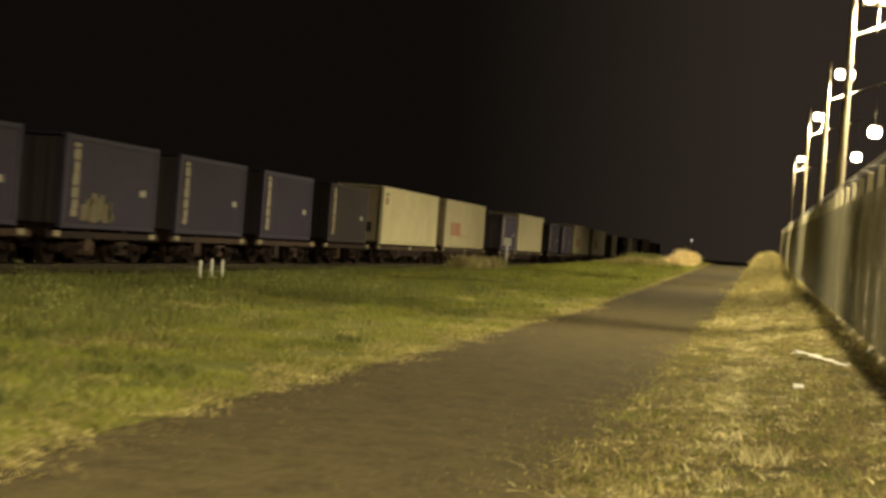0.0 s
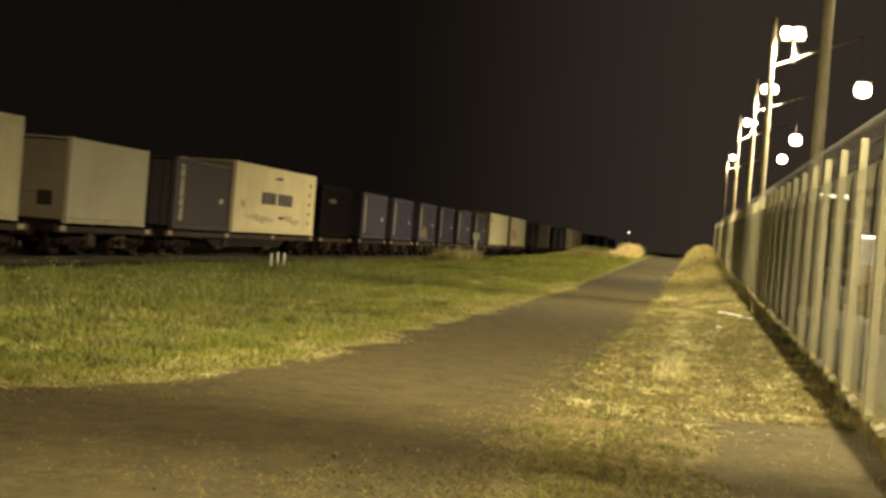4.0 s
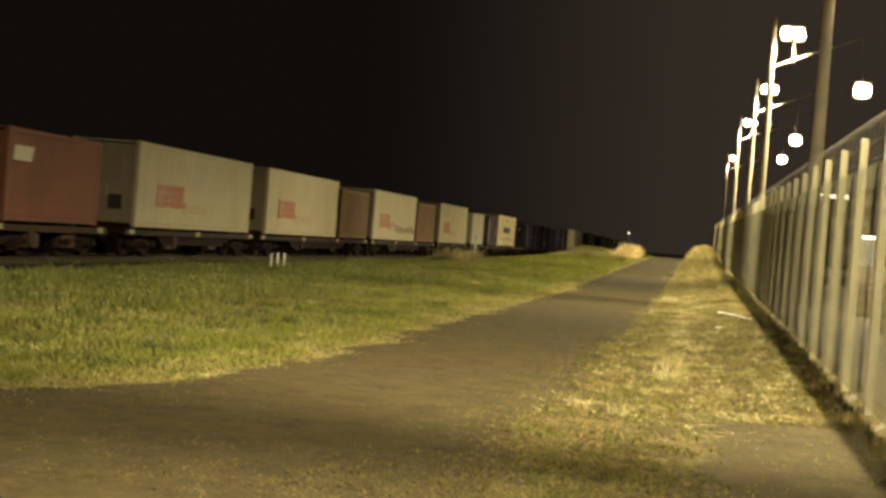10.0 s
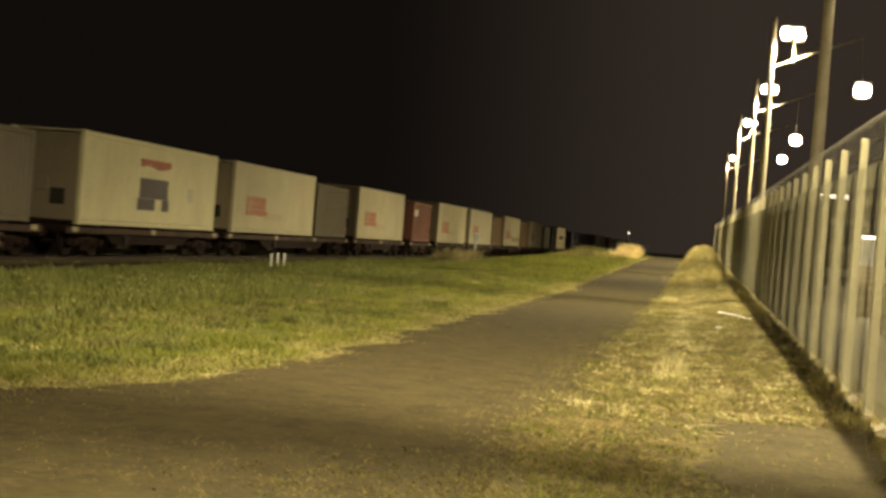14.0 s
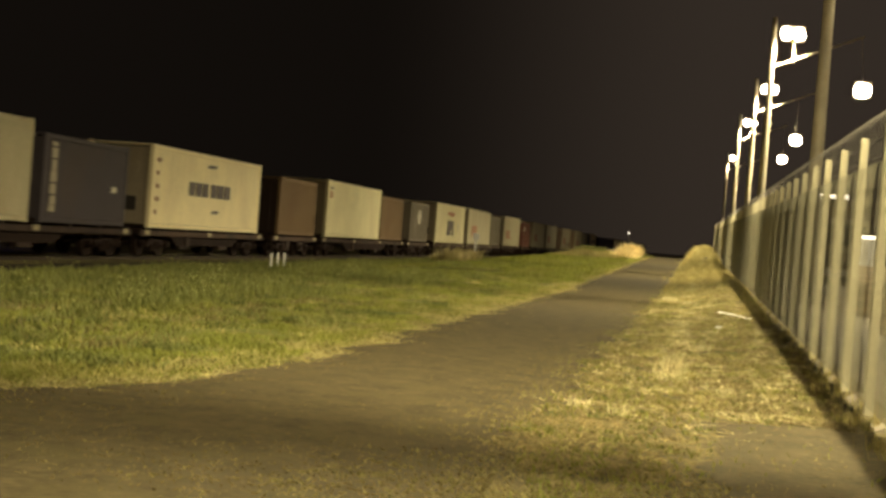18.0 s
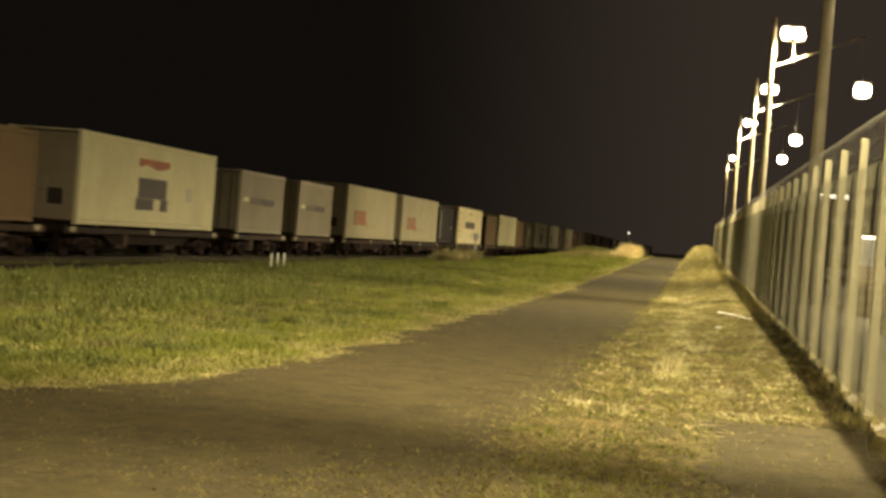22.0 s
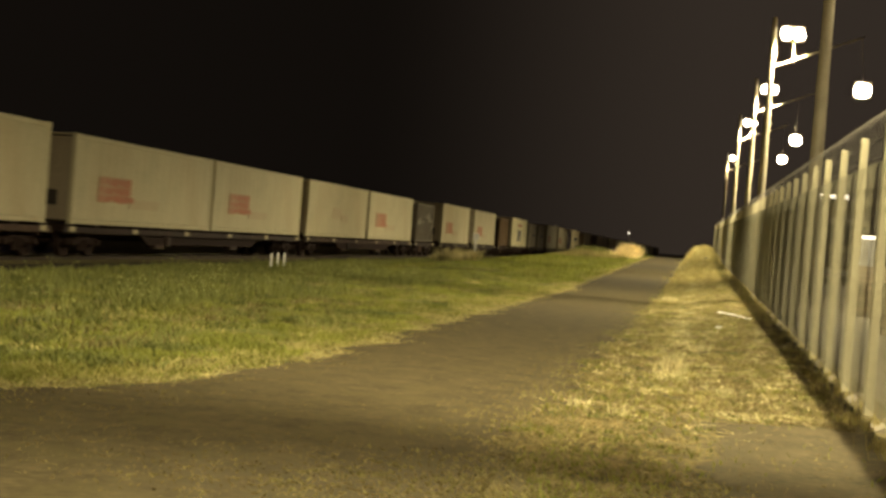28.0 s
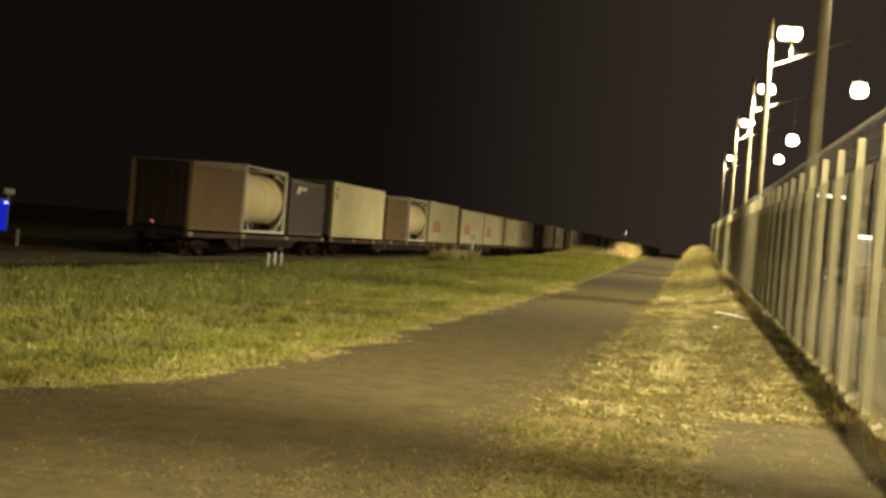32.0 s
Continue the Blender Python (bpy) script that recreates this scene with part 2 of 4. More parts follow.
def step(a, b, v):
    k = min(1.0, max(0.0, (v - a) / (b - a)))
    return k * k * (3 - 2 * k)


def crest(y):
    up = 0.0128 * max(0.0, y - 45) * step(35, 60, y)
    return up if y < 127 else 1.05 - 0.00035 * min((y - 127), 60) ** 2 - 0.006 * max(0, min(y - 187, 200))


def fence_foot(y):
    up = 0.0125 * (y - 15)
    return max(-0.05, up) if y < 150 else 1.69 - 0.00028 * min((y - 150), 70) ** 2 - 0.004 * max(0, min(y - 220, 200))


def land(x, y):
    """Height of the ground: level by the rails, climbing along the road to a crest."""
    road, side, rails = crest(y), fence_foot(y), -0.12
    if x >= -1.0:
        h = road + (side - road) * step(-1.0, 1.7, x)
    elif x >= -4.5:
        h = road
    else:
        h = road + (rails - road) * (1 - step(-15.5, -5.0, x)) if y < 60 else road + (rails - road) * (1 - step(-16.0, -9.5, x))
    bank = step(108, 117, y) * (1 - step(120, 134, y))
    shoulder = step(72, 117, y) * (1 - step(120, 136, y))
    heap = step(-6.8, -5.5, x) * (1 - step(-5.15, -4.5, x))
    rough = 1 + 0.35 * noise.noise((x * 1.3, y * 0.5, 17))
    h += shoulder * (0.85 + 0.3 * noise.noise((x * 1.8, y * 0.3, 23))) * math.exp(-(abs(x - 0.2) / 1.05) ** 4.5)
    h += bank * rough * 0.6 * heap
    if -15 < x < -4.6:
        h += 0.07 * noise.noise((x * 0.5, y * 0.35, 3.1)) + 0.03 * noise.noise((x * 1.7, y * 1.3, 9))
    if -0.9 < x < 1.7:
        h += 0.03 * noise.noise((x * 1.4, y * 0.9, 5))
    return h

# ---- ground, road and track bed ----


def spread(stops):
    out = []
    for a, b, n in stops:
        out += [a + (b - a) * i / n for i in range(n)]
    return out + [stops[-1][1]]


def grid_sheet(name, xs, ys, height, mat):
    verts = [(x, y, height(x, y)) for y in ys for x in xs]
    w = len(xs)
    faces = [(j * w + i, j * w + i + 1, (j + 1) * w + i + 1, (j + 1) * w + i) for j in range(len(ys) - 1) for i in range(w - 1)]
    return sheet(name, verts, faces, mat)


GX = spread([(-1500, -60, 8), (-60, -22, 8), (-22, -15, 10), (-15, -4.5, 36), (-4.5, -1, 8), (-1, 2, 16), (2, 12, 8), (12, 60, 6), (60, 1500, 8)])
GY = spread([(-1500, -60, 6), (-60, 6, 14), (6, 60, 90), (60, 175, 80), (175, 400, 20), (400, 2500, 10)])
ground = grid_sheet("ground", GX, GY, lambda x, y: land(x, y) - 0.012, SOIL)
tagged(ground, "bare brown soil under grass beside the road", "ground", kind="structure")


def left_edge(y):
    wide = min(8.0, max(0.0, 15.5 - y))
    return -4.36 - 0.045 * wide * wide + 0.26 * noise.noise((y * 0.45, 0, 0)) + 0.26 * noise.noise((y * 1.7, 4, 0)) + 0.16 * noise.noise((y * 5.1, 6, 0))


def right_edge(y):
    return -1.05 + 0.25 * noise.noise((y * 0.3, 8, 0)) + 0.12 * noise.noise((y * 1.3, 2, 0))


def road_strip():
    ys = spread([(-40, 4, 22), (4, 60, 220), (60, 190, 130)])
    verts, faces, n = [], [], 12
    for y in ys:
        a, b = left_edge(y), right_edge(y)
        for i in range(n + 1):
            x = a + (b - a) * i / n
            verts.append((x, y, land(x, y) + (0.012 + 0.02 * math.sin(math.pi * i / n) if 0 < i < n else -0.03)))
    for j in range(len(ys) - 1):
        for i in range(n):
            k = j * (n + 1) + i
            faces.append((k, k + 1, k + n + 2, k + n + 1))
    return sheet("road", verts, faces, ASPHALT)


tagged(road_strip(), "narrow worn dark asphalt access road with ragged edges", "road", kind="structure")

def apron_height(x, y):
    rim = min(step(0.1, 0.45, x + 0.25 * noise.noise((y, 3, 1))), 1 - step(13.2, 13.7, y + 0.3 * noise.noise((x * 2, y, 1))))
    return land(x, y) - 0.03 + 0.042 * step(0, 0.5, rim)


apron = grid_sheet("apron", spread([(0.05, 1.62, 24)]), spread([(2, 13.9, 95)]), apron_height, APRON)
tagged(apron, "patched asphalt apron beside the fence", "apron", kind="structure")

lawn = grid_sheet("lawn", spread([(-16, -4.3, 46)]), spread([(-60, 4, 40), (4, 60, 110), (60, 185, 100)]), lambda x, y: land(x, y) - 0.003 - (0.04 if x > left_edge(y) + 0.3 else 0.0), TURF)
tagged(lawn, "mottled green turf between the road and the track", "lawn", kind="structure")



def cess_edge(y):
    """Where the turf gives way to bare dark ground beside the ballast."""
    return max(-16.7, -14.9 - 0.048 * max(0.0, y - 29)) + 0.45 * noise.noise((y * 0.35, 5, 2)) + 0.3 * noise.noise((y * 1.6, 7, 2))


verts, faces, cess_y = [], [], spread([(-60, 10, 14), (10, 90, 160), (90, 185, 48)])
for y in cess_y:
    a, b = -17.7, cess_edge(y)
    for i in range(9):
        x = a + (b - a) * i / 8
        verts.append((x, y, land(x, y) + (0.014 if 0 < i < 8 else -0.02)))
faces = [(j * 9 + i, j * 9 + i + 1, j * 9 + i + 10, j * 9 + i + 9) for j in range(len(cess_y) - 1) for i in range(8)]
tagged(sheet("cess", verts, faces, CESS), "bare dark dirt beside the railway ballast", "dirt strip", kind="structure")

yard = grid_sheet("yard_ground", spread([(2.1, 14, 6), (14, 60, 5)]), spread([(-40, 170, 60)]), lambda x, y: fence_foot(y) + 0.012, YARD)
tagged(yard, "pale dusty concrete yard behind the wire fence", "yard", kind="structure")

TRACK_X, RAIL_Z = -19.716, -0.05
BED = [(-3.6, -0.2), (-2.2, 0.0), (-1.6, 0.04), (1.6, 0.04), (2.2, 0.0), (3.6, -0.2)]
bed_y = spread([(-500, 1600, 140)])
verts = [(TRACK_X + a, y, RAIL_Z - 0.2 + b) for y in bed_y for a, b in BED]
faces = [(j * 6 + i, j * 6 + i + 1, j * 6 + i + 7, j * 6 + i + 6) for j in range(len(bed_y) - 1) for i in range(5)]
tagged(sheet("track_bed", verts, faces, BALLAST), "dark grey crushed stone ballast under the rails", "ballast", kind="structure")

track = thing("railway_track", "single railway track of worn steel rails on sleepers", "railway track", kind="structure", at=(TRACK_X, 0, RAIL_Z))
for sx in (-0.8, 0.8):
    bm = bmesh.new()
    box(bm, sx - 0.035, -500, -0.035, sx + 0.035, 1600, 0)
    box(bm, sx - 0.01, -500, -0.14, sx + 0.01, 1600, -0.035)
    box(bm, sx - 0.07, -500, -0.155, sx + 0.07, 1600, -0.14)
    part("rail", bm, RAIL, track)
me = mesh_of("sleeper", boxed(-1.25, -0.12, -0.28, 1.25, 0.12, -0.157, bevel=0.02), SLEEPER)
for i in range(170):
    part("sleeper", me, SLEEPER, track, at=(0, 24 + i * 0.68, 0))

# ---- grass and straw ----
rng = np.random.default_rng(7)


def blades(name, xs, ys, height, lean, width, mat, label, category, flat=0.0, lift=0.0, lumps=0.0):
    """Many single blades as one mesh: a bent strip of two quads and a tip each; lumps makes the growth uneven."""
    n = len(xs)
    base = np.stack([xs, ys, [land(float(a), float(b)) for a, b in zip(xs, ys)]], 1)
    ang, turn = rng.uniform(0, math.tau, n), rng.uniform(0, math.tau, n)
    h = height * rng.uniform(0.5, 1.25, n)
    if lumps:
        swell = np.array([noise.noise((a * 0.8, b * 0.55, 41)) + 0.7 * noise.noise((a * 2.3, b * 1.5, 43)) for a, b in zip(xs.tolist(), ys.tolist())])
        h = h * np.clip(1 + lumps * swell * 2.4, 0.3, 2.6)
    le = h * lean * rng.uniform(0.2, 1.2, n)
    d = np.stack([np.cos(ang), np.sin(ang), np.zeros(n)], 1)
    s = np.stack([np.cos(turn), np.sin(turn), np.zeros(n)], 1) * (width * rng.uniform(0.6, 1.3, n))[:, None]
    up = np.array([0, 0, 1.0])
    rise = h * (1 - flat)
    base = base + np.array([0, 0, lift])
    mid = base + d * (le * 0.35)[:, None] + up * (rise * 0.6)[:, None]
    tip = base + d * le[:, None] + up * rise[:, None]
    v = np.stack([base - s, base + s, mid + s * 0.75, mid - s * 0.75, tip], 1).reshape(-1, 3)
    k = np.arange(n) * 5
    me = bpy.data.meshes.new(name)
    me.vertices.add(len(v))
    me.vertices.foreach_set("co", v.astype(np.float32).ravel())
    loops = np.stack([k, k + 1, k + 2, k + 3, k + 3, k + 2, k + 4], 1).ravel()
    me.loops.add(len(loops))
    me.loops.foreach_set("vertex_index", loops.astype(np.int32))
    me.polygons.add(2 * n)
    me.polygons.foreach_set("loop_start", np.stack([np.arange(n) * 7, np.arange(n) * 7 + 4], 1).astype(np.int32).ravel())
    me.materials.append(mat)
    me.update(calc_edges=True)
    me.validate()
    return tagged(new(name, me), label, category, kind="stuff")


def off_cess(x, y, over, back=0.15):
    """Growth thins out over the edge of the bare ground by the rails."""
    keep = x > np.array([cess_edge(b) for b in y.tolist()]) - over * rng.uniform(0, 1, len(x)) ** 2.5 + back
    return x[keep], y[keep]


def patchy(x, y, f, seed, cut, along=0.7):
    """Keeps the points in patches; along < 1 draws the patches out with the road."""
    keep = np.array([noise.noise((float(a) * f, float(b) * f * along, seed)) > cut for a, b in zip(x, y)])
    return x[keep], y[keep]


def scatter(n, x0, x1, y0, y1, near=1.0):
    """near > 1 crowds the points towards y0."""
    return rng.uniform(x0, x1, n), y0 + (y1 - y0) * rng.uniform(0, 1, n) ** near


def clusters(n, each, r, x0, x1, y0, y1, near):
    cx, cy = scatter(n, x0, x1, y0, y1, near)
    rr = r * rng.uniform(0.3, 1.6, n)
    x = np.repeat(cx, each) + rng.normal(0, 1, n * each) * np.repeat(rr, each) * 1.5
    y = np.repeat(cy, each) + rng.normal(0, 1, n * each) * np.repeat(rr, each)
    return x, y


def ragged(y):
    """The uneven line to which the growth reaches over the road's left edge."""
    return np.array([left_edge(b) + 0.34 * noise.noise((3.1, b * 0.55, 7)) + 0.2 * noise.noise((9.4, b * 1.9, 3)) for b in y.tolist()])


x, y = scatter(300000, -15.6, -4.3, 8.5, 58, 1.5)
x, y = patchy(x, y, 0.9, 88.0, -0.2)
x, y = off_cess(x, y, 0.8)
keep = x < ragged(y) + 0.1
blades("grass", x[keep], y[keep], 0.075, 1.2, 0.0055, GRASS, "short green grass strip between road and railway", "grass", flat=0.2, lumps=0.75)
x, y = scatter(80000, -15.8, -4.3, 55, 175, 1.15)
x, y = off_cess(x, y, 0.8)
keep = x < ragged(y) + 0.15
blades("grass", x[keep], y[keep], 0.12, 1.1, 0.025, GRASS, "green grass strip climbing towards the road crest", "grass", flat=0.2, lumps=0.5)
x, y = scatter(80000, -15.8, -7.6, 14, 75, 1.3)
x, y = patchy(x, y, 0.45, 2.0, 0.0)
x, y = off_cess(x, y, 0.6, 0.5)
keep = x < -7.6 - 2.5 * rng.uniform(0, 1, len(x))
blades("weeds", x[keep], y[keep], 0.14, 1.1, 0.014, WEED, "knee-high green weeds near the railway", "weeds", flat=0.1)
x, y = scatter(22000, -16.4, -13.0, 20, 90, 1.2)
x, y = patchy(x, y, 0.6, 14.0, -0.1)
x, y = off_cess(x, y, 0.9, 1.0)
blades("weeds", x, y, 0.26, 0.8, 0.014, WEED, "tall rank weeds at the foot of the ballast", "weeds")
# leafy weeds in loose drifts, tallest towards the ballast
cx, cy = scatter(150, -15.2, -7.8, 17.5, 52, 1.2)
k = np.array([noise.noise((a * 0.35, b * 0.16, 77)) > -0.12 for a, b in zip(cx, cy)])
cx, cy = off_cess(cx[k], cy[k], 0.9, 1.4)
n = len(cx)
x = np.repeat(cx, 90) + rng.normal(0, 0.26, n * 90)
y = np.repeat(cy, 90) + rng.normal(0, 0.4, n * 90)
blades("tall_weeds", x, y, 0.24, 0.8, 0.013, WEED, "tall leafy weeds in loose clumps", "weeds")
x = np.repeat(cx, 9) + rng.normal(0, 0.28, n * 9)
y = np.repeat(cy, 9) + rng.normal(0, 0.42, n * 9)
blades("weed_stalks", x, y, 0.52, 0.35, 0.007, WEED, "thin weed stalks standing above the grass", "weeds")
k = np.array([noise.noise((a * 0.5, b * 0.22, 19)) > -0.02 for a, b in zip(cx, cy)])
cx, cy = cx[k], cy[k]
n = len(cx)
for lift in (0.16, 0.26, 0.36, 0.46):
    x = np.repeat(cx, 8) + rng.normal(0, 0.28, n * 8)
    y = np.repeat(cy, 8) + rng.normal(0, 0.45, n * 8)
    blades("weed_flowers", x, y, 0.04, 0.8, 0.009, FLOWER, "small pale yellow flowers on weed stalks", "flowers", flat=0.1, lift=lift)
# ragged fringe hiding the foot of the ballast
x, y = clusters(220, 40, 0.2, -16.6, -13.6, 24, 70, 1.2)
x, y = off_cess(x, y, 1.2, 0.1)
blades("weed_fringe", x, y, 0.15, 0.7, 0.013, WEED, "ragged weeds along the foot of the ballast", "weeds")
# pale rim where the grass meets the road
y = 8.5 + 125 * rng.uniform(0, 1, 24000) ** 1.6
x = ragged(y) - 0.2 + rng.normal(0, 0.22, len(y))
blades("dry_rim", x, y, 0.08, 1.2, 0.01, DRY, "dry yellow grass rim along the road", "dry grass", flat=0.4)
y = 8.5 + 125 * rng.uniform(0, 1, 17000) ** 1.7
x = ragged(y) + 0.03 + rng.normal(0, 0.16, len(y))
x, y = patchy(x, y, 0.9, 51.0, 0.0)
blades("straw_rim", x, y, 0.08, 1.6, 0.009, RIM, "bleached straw swept along the road's edge", "straw", flat=0.65, lift=0.01)
# straw and dead grass between road and fence


def on_verge(x, y, loose):
    """True on the strip between road and fence, thinning out over the road's edge; clear of the apron."""
    edge = np.array([right_edge(b) for b in y])
    over = rng.uniform(0, 1, len(x)) ** 2 * loose
    bare = (y < 13.65 + 0.15 * np.sin(x * 7)) & (x > -0.05 + rng.normal(0, 0.22, len(x)))
    return (x > edge - over) & (x < 1.6) & (~bare | (rng.uniform(0, 1, len(x)) < 0.05))


x, y = scatter(52000, -1.4, 1.58, 9.5, 62, 1.45)
k = on_verge(x, y, 0.5)
x, y = patchy(x[k], y[k], 2.4, 63.0, -0.3, 0.2)
blades("thatch", x, y, 0.1, 1.8, 0.009, THATCH, "matted brown-yellow thatch on the verge", "dead grass", flat=0.82)
x, y = clusters(1900, 20, 0.05, -1.5, 1.55, 12.2, 62, 1.3)
x, y = patchy(x, y, 2.6, 31.0, 0.04, 0.16)
k = on_verge(x, y, 0.7)
x, y = x[k], y[k]
keep = rng.uniform(0, 1, len(x)) < np.clip(0.06 + (x + 0.95) * 0.6, 0.06, 0.9) * np.clip((y - 11) / 9, 0.3, 1)
blades("straw_litter", x[keep], y[keep], 0.13, 1.9, 0.008, STRAW, "cut yellow straw lying in wisps by the fence", "straw", flat=0.84, lift=0.012)
x, y = scatter(19000, -1.7, 1.55, 10.4, 62, 1.35)
k = on_verge(x, y, 1.2)
x, y = patchy(x[k], y[k], 3.0, 12.0, 0.0, 0.2)
blades("dry_litter", x, y, 0.1, 1.6, 0.008, DRY, "yellowed grass cuttings on the verge", "dry grass", flat=0.75)
x, y = clusters(2400, 22, 0.07, -2.4, 1.55, 7.5, 62, 1.6)
k = on_verge(x, y, 1.5)
blades("dead_grass", x[k], y[k], 0.06, 1.5, 0.009, DEAD, "trodden brown dead grass on the verge", "dead grass", flat=0.6)
# small tufts standing out of the litter
x, y = clusters(900, 12, 0.035, -1.2, 1.55, 14.0, 60, 1.3)
k = on_verge(x, y, 0.6) & (rng.uniform(0, 1, len(x)) < np.clip(1.05 - 0.5 * np.abs(x + 0.2), 0.25, 1))
blades("verge_tufts", x[k], y[k], 0.075, 0.9, 0.006, DRY, "small dry tufts standing on the verge", "dry grass", flat=0.15)
x, y = clusters(700, 14, 0.05, -1.6, 1.5, 11.0, 60, 1.4)
k = on_verge(x, y, 1.0)
blades("verge_weeds", x[k], y[k], 0.06, 0.9, 0.007, WEED, "small dull green weeds among the straw", "weeds", flat=0.2)
# trodden brown growth towards the fence, and a ridge of raked straw along the middle
x, y = clusters(900, 20, 0.09, 0.15, 1.6, 14.0, 60, 1.4)
k = on_verge(x, y, 0.0)
blades("brown_litter", x[k], y[k], 0.07, 1.3, 0.008, DEAD, "brown dead growth beside the fence", "dead grass", flat=0.45)
x, y = clusters(230, 14, 0.06, -0.36, -0.06, 15.5, 62, 1.1)
x, y = patchy(x, y, 1.0, 5.0, -0.1, 0.5)
k = on_verge(x, y, 0.0)
blades("straw_ridge", x[k], y[k], 0.12, 1.5, 0.007, STRAW, "raked ridge of pale straw along the verge", "straw", flat=0.55)
# straw swept against the rim of the apron
x = rng.uniform(-0.05, 1.35, 190)
y = 13.88 + 0.28 * x + rng.normal(0, 0.14, 190)
x, y = patchy(x, y, 2.6, 17.0, -0.05)
blades("swept_straw", x, y, 0.13, 1.9, 0.008, STRAW, "straw swept along the rim of the apron", "straw", flat=0.8, lift=0.012)
x, y = clusters(460, 6, 0.08, -1.2, 1.5, 12.5, 52, 1.25)
k = on_verge(x, y, 0.5)
blades("straw_wisps", x[k], y[k], 0.15, 1.5, 0.009, BLEACHED, "long bleached straw wisps on the verge", "straw", flat=0.85, lift=0.02)
x, y = clusters(55, 12, 0.11, -6.2, -3.9, 9.4, 11.6, 1.0)
blades("edge_growth", x, y, 0.035, 1.3, 0.007, MOSS, "sparse dry growth over the ragged road edge", "dry grass", flat=0.4, lift=0.02)
# thin growth in the worn asphalt
x, y = scatter(22000, -4.7, -0.7, 7.5, 42, 1.3)
x, y = patchy(x, y, 1.8, 71.0, 0.0)
blades("road_moss", x, y, 0.024, 1.2, 0.007, MOSS, "thin dull growth in the cracks of the road", "moss", flat=0.3, lift=0.016)
x, y = clusters(420, 14, 0.13, -2.5, -0.9, 11.0, 42, 1.3)
keep = rng.uniform(0, 1, len(x)) < np.clip((x + 2.6) * 0.7, 0, 1)
blades("verge_moss", x[keep], y[keep], 0.03, 1.3, 0.008, MOSS, "thin yellowed growth creeping from the verge", "moss", flat=0.4, lift=0.016)
# low growth creeping over the end of the road
x, y = clusters(560, 22, 0.09, -4.6, 0.4, 7.2, 10.6, 1.0)
keep = rng.uniform(0, 1, len(x)) < np.clip((10.0 - y) * 0.6, 0, 1) * np.clip(0.4 + (x + 4) * 0.3, 0, 1)
x, y = x[keep], y[keep]
half_n = len(x) // 2
blades("low_growth", x[:half_n], y[:half_n], 0.03, 1.5, 0.01, DEAD, "low dull growth over the broken road end", "low grass", flat=0.3, lift=0.015)
blades("low_growth", x[half_n:], y[half_n:], 0.04, 1.4, 0.008, MOSS, "low brown growth over the broken road end", "low grass", flat=0.4, lift=0.015)
x, y = scatter(70000, -1.25, 1.7, 36, 172, 0.85)
keep = rng.uniform(0, 1, len(x)) < (y - 30) / 40
x, y = x[keep], y[keep]
keep = x > np.array([right_edge(b) for b in y]) - 0.1
blades("dry_grass", x[keep], y[keep], 0.09, 1.5, 0.02, DRY, "dry yellow grass bank below the fence", "dry grass", flat=0.45)
x, y = scatter(13000, -1.4, 1.5, 8, 60, 1.6)
keep = on_verge(x, y, 0.6)
x, y = x[keep], y[keep]
x, y = patchy(x, y, 0.9, 21.0, 0.0)
blades("sparse_green", x, y, 0.05, 1.1, 0.007, GRASS, "sparse green grass among the straw", "grass")


n = 1500
y = 8 + 52 * rng.uniform(0, 1, n) ** 1.7
x = rng.uniform(-4.6, -0.9, n)
blades("road_grit", x, y, 0.016, 1.6, 0.005, DEAD, "pale grit and bits of straw on the asphalt", "grit", flat=0.6, lift=0.03)


def clump(name, cx, cy, r, n, h, wide, mat, label):
    a, q = rng.uniform(0, math.tau, n), r * np.sqrt(rng.uniform(0, 1, n))
    return blades(name, cx + q * np.cos(a), cy + q * np.sin(a), h, 0.9, wide, mat, label, "grass tuft")


for cx, cy, r, n, h in ((-0.22, 18.4, 0.12, 90, 0.26), (-0.25, 17.9, 0.2, 60, 0.16), (-0.62, 13.0, 0.12, 26, 0.13), (-0.98, 13.4, 0.14, 22, 0.1), (0.45, 16.0, 0.16, 46, 0.1), (0.1, 22.5, 0.2, 70, 0.14)):
    clump("grass_tuft", cx, cy, r, n, h, 0.007, STRAW, "loose tuft of dry standing grass on the verge")
clump("grass_tuft", -0.75, 45.0, 0.25, 160, 0.16, 0.012, STRAW, "tuft of dry grass at the road's edge")


def clustered(n, each, spread_r, x0, x1, y0, y1, near=1.0):
    """Points in n loose clusters, crowded towards y0."""
    cx, cy = scatter(n, x0, x1, y0, y1, near)
    r = spread_r * rng.uniform(0.4, 1.5, n)
    x = np.repeat(cx, each) + rng.normal(0, 1, n * each) * np.repeat(r, each)
    y = np.repeat(cy, each) + rng.normal(0, 1, n * each) * np.repeat(r, each) * 1.3
    return x, y


for cx, cy, r, h in ((-12.7, 73.0, 0.5, 0.75), (-11.8, 74.0, 0.6, 0.55), (-13.4, 74.6, 0.5, 0.5), (-12.2, 75.5, 0.8, 0.65)):
    clump("tall_grass", cx, cy, r, 210, h, 0.03, STRAW, "tall pale dry grass beside the marker post")
